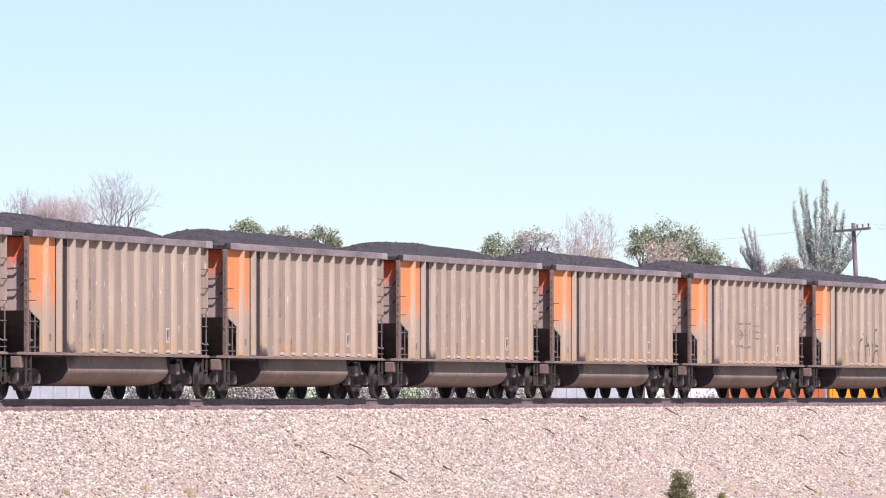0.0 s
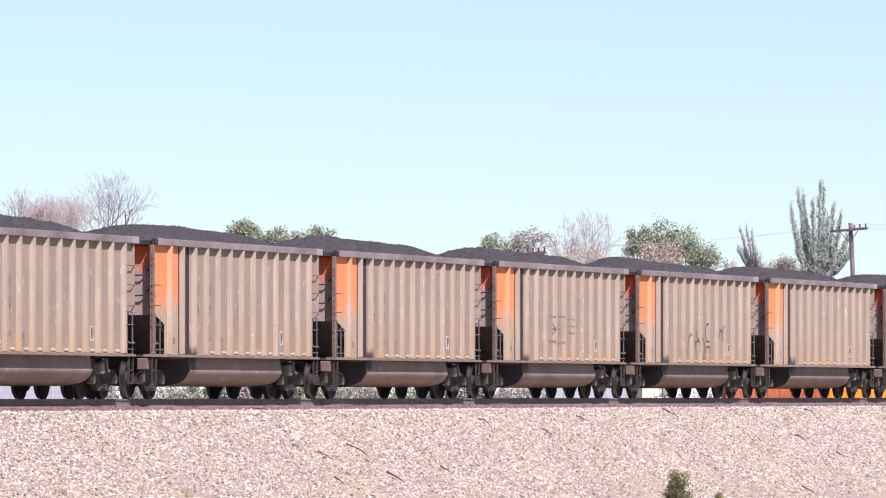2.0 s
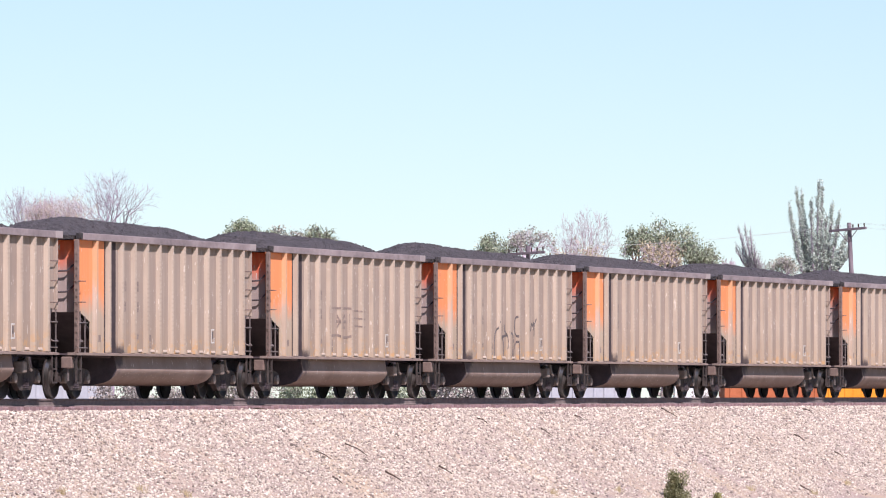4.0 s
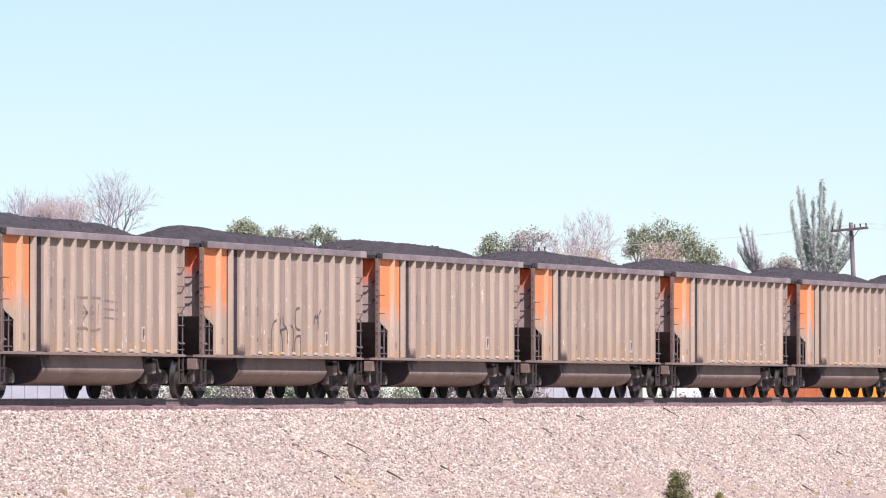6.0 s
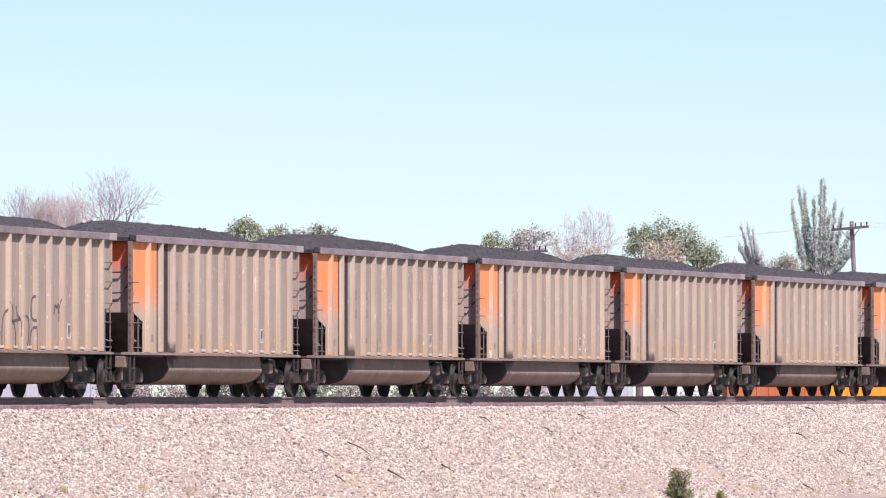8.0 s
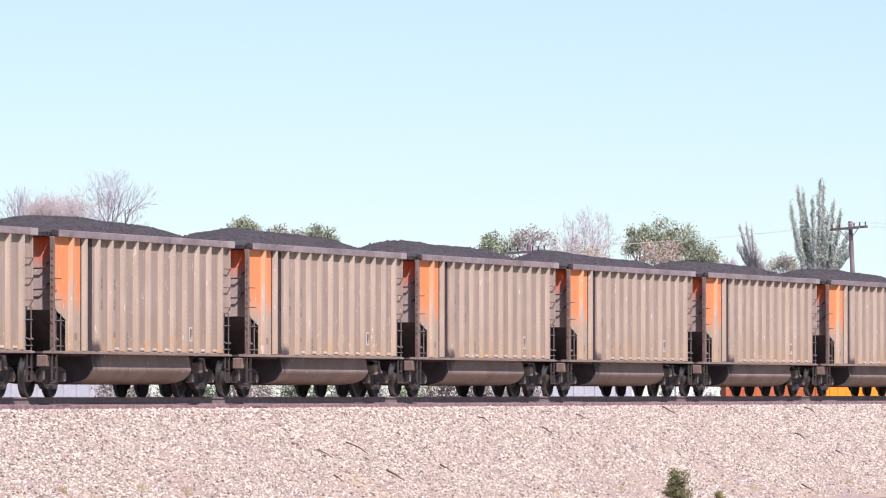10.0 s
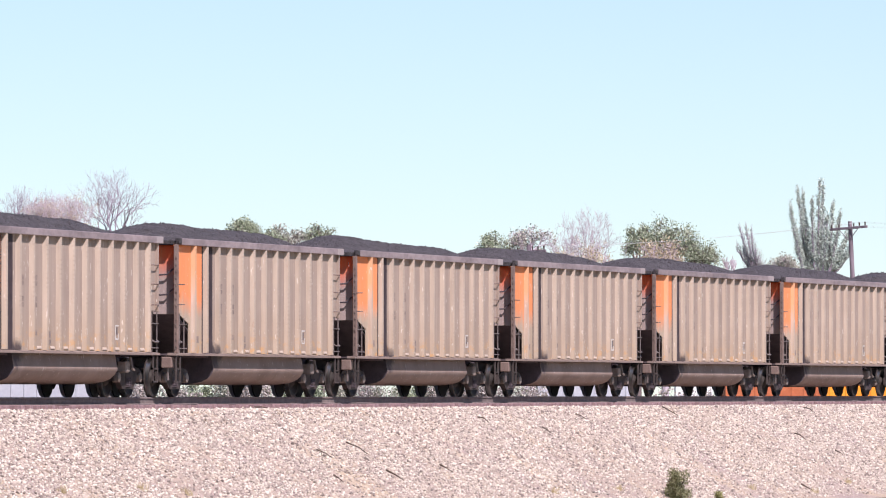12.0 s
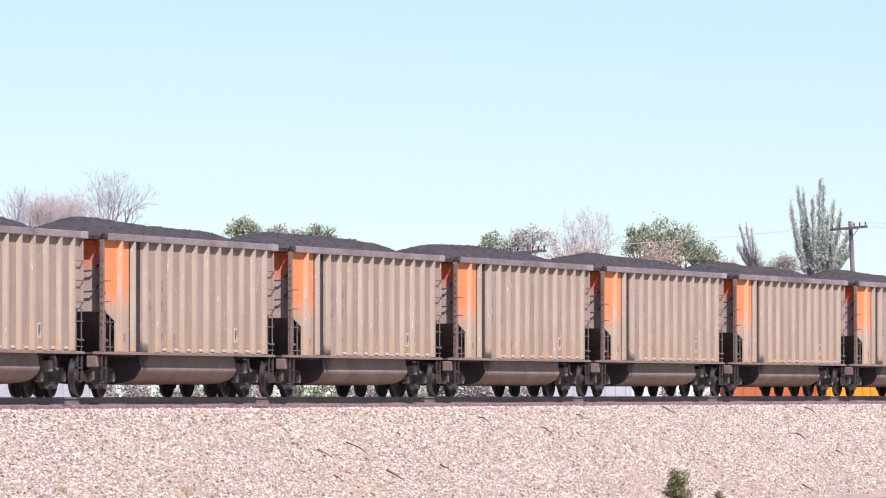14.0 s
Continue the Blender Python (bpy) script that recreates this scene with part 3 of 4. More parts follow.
def build_car():
    car = new("coal_car")
    tagged(car, "dusty tan coal hopper car with orange end panels, heaped with coal", "rail car", "coal cars of the train")
    for side in (-1, 1):
        side_panels(car, side)
    part("tub", tub_shape(), [TUBM, GRIMESHADE], car, "rounded grimy belly tub", True)
    for sgn, sa in ((-1, 0.34), (1, 14.7)):
        x = U(sa)
        part("end_wall", Shape().box(*sorted((x, x + sgn * -0.04)), -1.395, 1.395, 2.06, 3.785, 0.008), ENDWALL, car, "end wall, orange above and dusty below")
        part("slope_sheet", Shape().extrude([(x, 2.06), (x - sgn * 0.04, 2.06), (x - sgn * 2.75, 1.02), (x - sgn * 2.75, 0.98)] if sgn < 0 else [(x, 2.06), (x - 0.04, 2.06), (x - 2.75, 1.02), (x - 2.75, 0.98)], 1, -1.39, 1.39), GRIMESHADE, car)
        part("end_chord", Shape().box(*sorted((x + sgn * 0.30, x - sgn * 0.02)), -1.395, 1.395, TOP, 3.90, 0.01), DULLBLACK, car, "dark end chord")
        for y in (-0.25, 0.6):
            part("end_rib", Shape().box(*sorted((x, x + sgn * 0.1)), y - 0.06, y + 0.06, 2.08, 3.72), ENDWALL, car)
        for z in (2.55, 3.05):
            pts = [(x, -1.38, z + 0.16), (x + sgn * 0.10, -1.34, z + 0.13), (x + sgn * 0.12, -1.2, z), (x + sgn * 0.12, -0.78, z - 0.02), (x, -0.74, z)]
            part("grab_iron", Shape().tube(pts, 0.024), GRIMESHADE, car)
        part("end_platform", Shape().box(*sorted((U(7.4 + sgn * 6.1), U(7.4 + sgn * 7.35))), -1.40, 1.40, 1.04, 1.08), GRIMESHADE, car)
        part("draft_sill", Shape().box(*sorted((U(7.4 + sgn * 4.4), U(7.4 + sgn * 7.65))), -0.33, 0.33, 0.72, 0.995, 0.02), GRIMESHADE, car)
        cx = sorted((U(7.4 + sgn * 7.65), U(7.4 + sgn * 8.12)))
        cp = Shape().box(*cx, -0.11, 0.11, 0.74, 0.95, 0.03).box(*sorted((U(7.4 + sgn * 7.9), U(7.4 + sgn * 8.12))), -0.2, 0.08 if sgn > 0 else 0.2, 0.70, 0.98, 0.03)
        part("coupler", cp, CAST, car)
        hx = U(7.4 + sgn * 7.7)
        hose = [(hx, 0.35, 0.75), (hx + sgn * 0.1, 0.36, 0.5), (hx + sgn * 0.25, 0.3, 0.35), (hx + sgn * 0.38, 0.2, 0.42)]
        part("air_hose", Shape().tube(hose, 0.025), GRIMESHADE, car)
        truck(car, sgn * 6.17)
    part("brake_platform_box", Shape().box(U(-0.05), U(0.2), -1.40, -1.13, 0.72, 1.0, 0.02), POST, car)
    part("brake_rod", Shape().tube([(U(0.05), -1.28, 0.73), (U(0.05), -1.28, 0.42)], 0.03), GALV, car)
    part("brake_pipe_bracket", Shape().box(U(12.75), U(13.05), -1.3, -1.05, 0.60, 0.88, 0.03), BEARING, car)
    part("pipe_end", Shape().tube([(U(13.2), -1.25, 0.98), (U(13.2), -1.3, 0.72), (U(13.3), -1.32, 0.66)], 0.035), BEARING, car)
    ws = wheelset_mesh()
    for x in (-7.06, -5.28, 5.28, 7.06):
        w = part("wheelset", ws, None, car)
        w.location = (x, 0, WHEEL_R)
    stencils(car)
    return car


def flat(sh, x0, x1, z0, z1, y):
    return sh.box(x0, x1, y - 0.0015, y + 0.0015, z0, z1)


def stencils(car):
    """Illegible lettering as plain bars, and the white-framed data mark."""
    y = -1.4235
    # two columns of bars on the bays behind the dark panel
    for x in (U(4.03), U(5.05)):
        for z0, z1 in ((2.74, 2.86), (2.61, 2.72), (2.24, 2.36), (2.11, 2.22)):
            part("lettering_bar", flat(Shape(), x, x + 0.20, z0, z1, y), STENCIL, car)
    for x, z0, z1 in ((U(5.07), 1.45, 1.58), (U(6.12), 1.40, 1.56), (U(6.12), 1.24, 1.36), (U(2.0), 1.36, 1.53)):
        part("lettering_bar", flat(Shape(), x, x + 0.18, z0, z1, y), STENCIL, car)
    x = U(11.42)
    fr = Shape()
    flat(fr, x, x + 0.28, 1.715, 1.75, y)
    flat(fr, x, x + 0.28, 1.39, 1.425, y)
    flat(fr, x, x + 0.055, 1.426, 1.714, y)
    flat(fr, x + 0.225, x + 0.28, 1.426, 1.54, y)
    part("data_mark_frame", fr, WHITE, car, "small white framed data mark")
    part("lettering_bar", flat(Shape(), x + 0.09, x + 0.19, 1.50, 1.69, y), BLACKP, car)


def heap_mesh(seed):
    """A heaped load: crest ahead of the middle, long fall to the rear, lumpy skin."""
    rng = random.Random(seed)
    along = [0.0, 0.5, 1.0, 2.0, 3.2, 5.5, 9.0, 11.2, 12.3, 13.3, 13.98]
    crest = [0.22, 0.37, 0.47, 0.57, 0.62, 0.58, 0.55, 0.52, 0.44, 0.32, 0.18]
    crest = [h * rng.uniform(0.95, 1.04) + rng.uniform(-0.015, 0.015) for h in crest]
    slide, short = rng.uniform(-0.3, 0.3), rng.uniform(0.9, 1.0)
    along = [q if q < 6 else 6 + (q - 6) * short for q in along]
    nx, ny = 220, 44
    x0, x1, y0, y1 = U(0.38), U(14.36), -1.39, 1.39
    vs = []
    off = Vector((seed * 13.1, seed * 7.7, 0))
    for i in range(nx + 1):
        s = i / nx
        d = s * 13.98
        rise = float(np.interp(d - slide * math.sin(math.pi * s), along, crest))
        for j in range(ny + 1):
            w = j / ny * 2 - 1
            cross = 1 - abs(w) ** 2.2
            x, y = x0 + (x1 - x0) * s, y0 + (y1 - y0) * j / ny
            edge = min(1.0, d / 0.8, (13.98 - d) / 0.8)
            z = 3.76 + rise * cross
            q = Vector((x, y, 0)) + off
            z += (0.05 * noise.noise(q * 0.8) + 0.03 * noise.noise(q * 3.1) + 0.03 * abs(noise.noise(q * 7.0))) * min(1, cross * 3) * edge
            vs.append((x, y, z))
    k = ny + 1
    fs = [(i * k + j, (i + 1) * k + j, (i + 1) * k + j + 1, i * k + j + 1) for i in range(nx) for j in range(ny)]
    # a skirt and a floor make it a solid body
    sh = Shape().add(vs, fs)
    rim = [j for j in range(k)] + [i * k + ny for i in range(1, nx + 1)] + [nx * k + j for j in range(ny - 1, -1, -1)] + [i * k for i in range(nx - 1, 0, -1)]
    o = len(sh.v)
    sh.v += [(sh.v[i][0], sh.v[i][1], 3.2) for i in rim]
    m = len(rim)
    sh.f += [(rim[i], rim[(i + 1) % m], o + (i + 1) % m, o + i) for i in range(m)] + [list(range(o, o + m))]
    sh.mi += [0] * (m + 1)
    # loose lumps along the crest
    for _ in range(420):
        i, j = rng.randrange(4, nx - 4), rng.randrange(4, ny - 4)
        x, y, z = sh.v[i * k + j]
        r = rng.uniform(0.018, 0.042)
        pts = [Vector(q) * r * rng.uniform(0.7, 1.3) + Vector((x, y, z - r * 0.1)) for q in ((1, 0, 0), (-1, 0, 0), (0, 1, 0), (0, -1, 0), (0, 0, 1), (0, 0, -1))]
        sh.add(pts, [(0, 2, 4), (2, 1, 4), (1, 3, 4), (3, 0, 4), (2, 0, 5), (1, 2, 5), (3, 1, 5), (0, 3, 5)])
    return sh.mesh("coal_load", COAL, False)


def sprayed(pts, w):
    """A sprayed line that lies on the panels and wraps onto the ribs' leading faces: (s, z) points, width w."""
    for _ in range(2 if len(pts) > 2 else 0):   # round the bends
        soft = [pts[0]]
        for (a, b), (c, d) in zip(pts[:-1], pts[1:]):
            soft += [(a * 0.75 + c * 0.25, b * 0.75 + d * 0.25), (a * 0.25 + c * 0.75, b * 0.25 + d * 0.75)]
        pts = soft + [pts[-1]]
    runs, last = [], None
    for (sa, za), (sb, zb) in zip(pts[:-1], pts[1:]):
        n = max(2, int(math.hypot(sb - sa, zb - za) / 0.03))
        for k in range(n + 1):
            x, z = U(sa + (sb - sa) * k / n + 0.13), za + (zb - za) * k / n
            rib = [r for r in RIBS if -0.085 <= x - r <= 0.38]
            key = rib[0] if rib else None
            if not runs or key != last:
                runs.append((key, []))
                last = key
            if not runs[-1][1] or (x, z) != runs[-1][1][-1]:
                runs[-1][1].append((x, z))
    return [paint_line(rib, line, w / 2) for rib, line in runs if len(line) > 1]


def paint_line(rib, line, h):
    """One thin band of paint of half width h along (x, z), flat on a panel or on a rib's leading face."""
    vs = []
    for k, (x, z) in enumerate(line):
        (xa, za), (xb, zb) = line[max(k - 1, 0)], line[min(k + 1, len(line) - 1)]
        long = max(1e-6, math.hypot(xb - xa, zb - za))
        ox, oz = -(zb - za) / long * h, (xb - xa) / long * h
        for lift in (0.0, 0.003):
            for sgn in (1, -1):
                px, pz = x + sgn * ox, z + sgn * oz
                if rib is None:
                    vs.append((px, -1.4205 - lift, pz))
                else:
                    f = (px - rib + 0.085) / 0.465
                    vs.append((rib - 0.085 + 0.025 * f - lift, -1.415 - 0.115 * f, pz))
    fs = [(0, 1, 3, 2), tuple(len(vs) - 4 + i for i in (0, 2, 3, 1))]
    for k in range(len(line) - 1):
        o = 4 * k
        fs += [(o + i, o + j, o + j + 4, o + i + 4) for i, j in ((0, 1), (1, 3), (3, 2), (2, 0))]
    return Shape().add(vs, fs)


def spray(name, pts, w, mat, parent, label=""):
    for run_ in sprayed(pts, w):
        part(name, run_, mat, parent, label)


def mark_square(car):
    """A faded square emblem of plain shapes."""
    emb = new("faded_emblem")
    emb.parent = car
    tagged(emb, "faded square emblem")
    spray("emblem_bar", [(5.95, 2.42), (6.7, 2.40), (7.5, 2.42), (8.1, 2.40)], 0.06, STENCIL, emb)
    spray("emblem_bar", [(5.95, 1.66), (6.6, 1.70), (7.2, 1.62), (8.0, 1.66)], 0.07, STENCIL, emb)
    spray("emblem_bar", [(5.98, 1.72), (5.95, 2.36)], 0.05, STENCIL, emb)
    spray("emblem_bar", [(7.75, 1.78), (7.8, 2.26)], 0.05, STENCIL, emb)
    for ax, az, bx, bz in ((6.55, 2.22, 7.3, 1.88), (6.55, 1.88, 7.3, 2.22), (6.45, 2.05, 7.4, 2.05)):
        spray("emblem_core", [(ax, az), (bx, bz)], 0.08, STENCIL, emb)
    for z in (2.36, 2.16, 1.95):
        spray("emblem_tail", [(8.2, z), (9.3, z - 0.03)], 0.045, STENCIL, emb)


def mark_script(car):
    """Sprayed illegible loops."""
    strokes = [[(6.29, 1.12), (6.29, 1.67), (6.42, 1.94), (6.85, 2.03)], [(6.98, 2.21), (7.16, 2.0), (7.02, 1.76), (7.29, 1.68), (7.33, 1.13)],
               [(7.35, 2.13), (7.42, 1.89), (7.80, 1.82), (7.88, 1.53), (7.80, 1.42)], [(7.02, 1.76), (7.71, 1.82)],
               [(8.97, 2.36), (8.58, 2.34), (8.49, 2.17), (8.49, 1.9), (8.67, 1.8), (9.04, 1.79)], [(8.03, 1.9), (8.34, 1.85), (8.34, 1.48), (8.21, 1.16)],
               [(9.08, 1.63), (8.64, 1.63), (8.43, 1.48), (8.39, 1.11)], [(9.06, 1.60), (9.08, 1.11)],
               [(10.26, 1.95), (10.36, 2.21), (10.5, 2.08), (10.62, 2.25), (10.6, 1.98)], [(10.95, 2.33), (10.70, 2.14), (10.64, 1.79)]]
    for st in strokes:
        spray("sprayed_stroke", st, 0.07, BLACKP, car, "illegible dark sprayed line")


CARS = []
LOADS = []


def build_train():
    first = build_car()
    heaps = [heap_mesh(k) for k in range(1, 6)]
    for i in range(-1, 17):
        car = first if i == -1 else copy_thing(first, pose(0, 0, 0))
        CARS.append((i, car))
        load = new("coal_load", heaps[(i * 2 + 3) % 5])
        tagged(load, "heaped black coal load in an open car", "coal", "coal loads of the train")
        LOADS.append((i, load))
    for i, car in CARS:
        if i == 4:
            mark_square(car)
            tagged(car, "dusty tan coal hopper car with orange ends and faded square emblem")
        if i == 5:
            mark_script(car)
            tagged(car, "dusty tan coal hopper car with orange ends and sprayed scrawl")


build_train()


# ---- trees and distance ----
def branch(bars, rng, p, d, length, r, depth, tips, spread, up):
    """A limb that bends, tapers and forks: adds (points, thickness, end thickness)."""
    pts = [p]
    for k in range(3):
        d = (d + Vector((rng.uniform(-1, 1), rng.uniform(-1, 1), rng.uniform(-1, 1))) * 0.12 + Vector((0, 0, up * 0.08))).normalized()
        pts.append(pts[-1] + d * length / 3)
    r1 = r * 0.66
    bars.append((pts, r, r1, depth))
    tips.append((pts[-1], depth))
    tips.append((pts[2], depth))
    if depth <= 0:
        return
    n = 3 if rng.random() < 0.65 else 2
    for k in range(n):
        ang = 6.283 * (k + rng.random() * 0.8) / n
        side = d.orthogonal().normalized()
        side.rotate(Matrix.Rotation(ang, 3, d))
        nd = (d + side * spread * rng.uniform(0.6, 1.2) + Vector((0, 0, up * 0.18))).normalized()
        branch(bars, rng, pts[-1] if rng.random() < 0.7 else pts[2], nd, length * rng.uniform(0.66, 0.88), r1 * rng.uniform(0.75, 0.95), depth - 1, tips, spread, up)


def leaf_cloud(points, count, spread, size, seed, mat, even=0.6):
    """Small folded leaves scattered about the twig ends."""
    g = np.random.default_rng(seed)
    pts = np.array([tuple(p) for p in points])
    # uneven clumps: a few twig ends carry most of the leaves
    share = g.gamma(even, 1.0, len(pts))
    c = pts[g.choice(len(pts), count, p=share / share.sum())] + np.clip(g.normal(size=(count, 3)), -1.5, 1.5) * spread
    u = g.normal(size=(count, 3))
    u /= np.linalg.norm(u, axis=1)[:, None]
    w = np.cross(u, g.normal(size=(count, 3)))
    w /= np.linalg.norm(w, axis=1)[:, None]
    k = np.cross(u, w)
    s = size * g.uniform(0.6, 1.4, (count, 1))
    v = np.stack([c + u * s, c + w * s * 0.55 + k * s * 0.15, c - u * s, c - w * s * 0.55 + k * s * 0.15], 1)
    f = np.arange(count * 4).reshape(-1, 4)
    return fast_mesh("crown", v.reshape(-1, 3), f, [mat])


def tree(name, px, top, dist, width, label, seed, depth=6, spread=0.55, up=0.5, wood=BARK, leaves=None, count=0, leaf_size=0.11, leaf_spread=0.35, trunk=0.17, twig=0.012, stems=1, tall=1.1, category="tree"):
    """A tree whose trunk stands at px (thousandths of the focal length across), top above the horizon likewise, and width in metres."""
    rng = random.Random(seed)
    height = EYE_Z + top * dist / 1000 - GROUND_Z
    bars, tips = [], []
    for k in range(stems):
        lean = Vector((rng.uniform(-0.2, 0.2) if stems > 1 else rng.uniform(-0.05, 0.05), rng.uniform(-0.1, 0.1), 1)).normalized()
        branch(bars, rng, Vector((rng.uniform(-0.3, 0.3) * (stems > 1), 0, 0)), lean, 1.0, 1.0, depth, tips, spread, up)
    v = np.array([tuple(q) for b in bars for q in b[0]])
    lo, hi = np.percentile(v[:, 0], 1.0), np.percentile(v[:, 0], 99.0)
    stem = max(1.0, height - width * tall)
    sx, sz = width / (hi - lo), (height - stem) / v[:, 2].max()
    mid = (lo + hi) / 2
    sh2 = Shape().tube([(0, 0, -0.1), (0.05, 0, stem * 0.5), (0, 0, stem + 0.15)], trunk * 1.25, 8, 0, trunk)
    for pts, r, r1, dp in bars:
        sh2.tube([(q.x * sx, q.y * sx, stem + q.z * sz) for q in pts], max(trunk * r, twig), 5 if dp > 2 else 3, 0, max(trunk * r1, twig * 0.7))
    base = new(name)
    x = px * dist / 1000
    base.location = (x - mid * sx, dist, GROUND_Z)
    part("trunk", sh2.mesh("trunk", wood, outward=False), wood, base)
    if leaves:
        pts = [Vector((p.x * sx, p.y * sx, stem + p.z * sz)) for p, dp in tips if dp <= 3]
        part("crown", leaf_cloud(pts, count, leaf_spread, leaf_size, seed, leaves), None, base)
    tagged(base, label, category, "trees behind the railway")
    return base


def P(x):
    """Bearing to the right of straight ahead, in thousandths."""
    return (x - 784) / 13.27


def H(y):
    """Height above the horizon, in thousandths."""
    return (696.3 - y) / 13.27


def build_trees():
    tree("bare_tree", P(48), H(326), 372, 2.6, "leafless pinkish-grey tree with fine twigs", 21, 6, 0.62, 0.45, BARELIMB, stems=3, twig=0.0045, tall=1.9, trunk=0.06)
    tree("bare_tree", P(100), H(332), 378, 2.6, "leafless pinkish-grey tree with fine twigs", 26, 6, 0.62, 0.5, TWIG, stems=3, twig=0.0045, tall=1.9, trunk=0.06)
    tree("budding_tree", P(76), H(340), 366, 1.9, "small tree budding ochre among bare twigs", 22, 6, 0.6, 0.5, TWIG, BUD, 2400, 0.032, 0.16, stems=3, twig=0.0045, tall=2.1, trunk=0.06)
    tree("budding_tree", P(128), H(328), 368, 2.4, "small tree budding ochre among bare twigs", 23, 6, 0.6, 0.5, TWIG, BUD, 2200, 0.032, 0.16, stems=3, twig=0.0045, tall=1.9, trunk=0.06)
    tree("bare_tree", P(196), H(293), 376, 4.0, "tall leafless tree with dark forked limbs", 29, 6, 0.62, 0.35, BARELIMB, stems=3, twig=0.005, tall=1.3, trunk=0.085)
    tree("green_tree", P(424), H(387), 380, 1.7, "round green tree in young leaf", 31, 6, 0.8, 0.2, BARK, LEAF, 3400, 0.052, 0.11, tall=1.5)
    tree("green_tree", P(466), H(397), 382, 2.0, "low green tree in young leaf", 30, 6, 0.8, 0.2, BARK, LEAF, 3000, 0.052, 0.12, tall=1.4)
    tree("pale_tree", P(508), H(402), 384, 1.8, "thin pale tree just coming into leaf", 28, 6, 0.75, 0.3, BARK, PALE, 1300, 0.06, 0.12)
    tree("green_tree", P(566), H(395), 384, 1.75, "small green tree in young leaf", 32, 6, 0.7, 0.3, BARK, LEAF, 2400, 0.052, 0.11, tall=1.5)
    tree("green_tree", P(866), H(414), 388, 2.6, "green tree in young leaf", 33, 6, 0.75, 0.3, BARK, LEAF, 5200, 0.052, 0.13, tall=1.4)
    tree("pale_tree", P(942), H(396), 384, 2.2, "pale tree just coming into leaf", 34, 7, 0.65, 0.4, TWIG, PALE, 1700, 0.055, 0.14, twig=0.006)
    tree("bare_tree", P(1046), H(358), 386, 5.0, "leafless pinkish tree with upright twigs", 35, 7, 0.66, 0.38, LIMBTWIG, stems=3, twig=0.0052, trunk=0.085, tall=1.3)
    tree("budding_tree", P(1028), H(425), 380, 3.2, "low ochre budding tree", 36, 6, 0.7, 0.3, TWIG, BUD, 2200, 0.05, 0.2)
    tree("green_tree", P(1138), H(397), 390, 1.9, "green tree in young leaf with dry patches", 37, 6, 0.75, 0.3, BARK, LEAF, 5000, 0.052, 0.14, tall=1.7)
    tree("green_tree", P(1206), H(379), 390, 3.7, "large green tree in young leaf", 38, 6, 0.75, 0.3, BARK, LEAF, 13000, 0.052, 0.15, tall=1.45, stems=2)
    tree("budding_tree", P(1168), H(424), 384, 2.0, "low ochre budding tree", 39, 6, 0.7, 0.3, TWIG, BUD, 1800, 0.05, 0.2)
    tree("bare_sapling", P(1291), H(453), 392, 0.7, "thin leafless sapling with upright twigs", 40, 5, 0.35, 0.8, TWIG, tall=3.0)
    tree("pale_tree", P(1384), H(452), 396, 1.6, "low pale tree just coming into leaf", 42, 6, 0.7, 0.3, TWIG, PALE, 1900, 0.055, 0.16, twig=0.006)


FAN = ((0.08, 1.0, 0.9), (0.32, 0.945, 0.8), (-1.0, 0.89, 0.7), (-0.78, 0.87, 0.8), (-1.45, 0.70, 0.7), (-0.35, 0.76, 1.0), (0.9, 0.76, 1.2), (1.2, 0.63, 0.9), (-1.22, 0.43, 1.2), (1.62, 0.39, 1.0), (1.66, 0.20, 0.6), (-0.6, 0.55, 1.2), (0.5, 0.6, 1.0), (0.1, 0.5, 1.2))
LEANING = ((-1.05, 1.0, 0.7), (-0.75, 1.0, 0.8), (-0.5, 0.86, 0.8), (-1.2, 0.55, 0.8), (-0.9, 0.5, 1.0), (-0.3, 0.42, 1.0), (0.0, 0.2, 1.0))


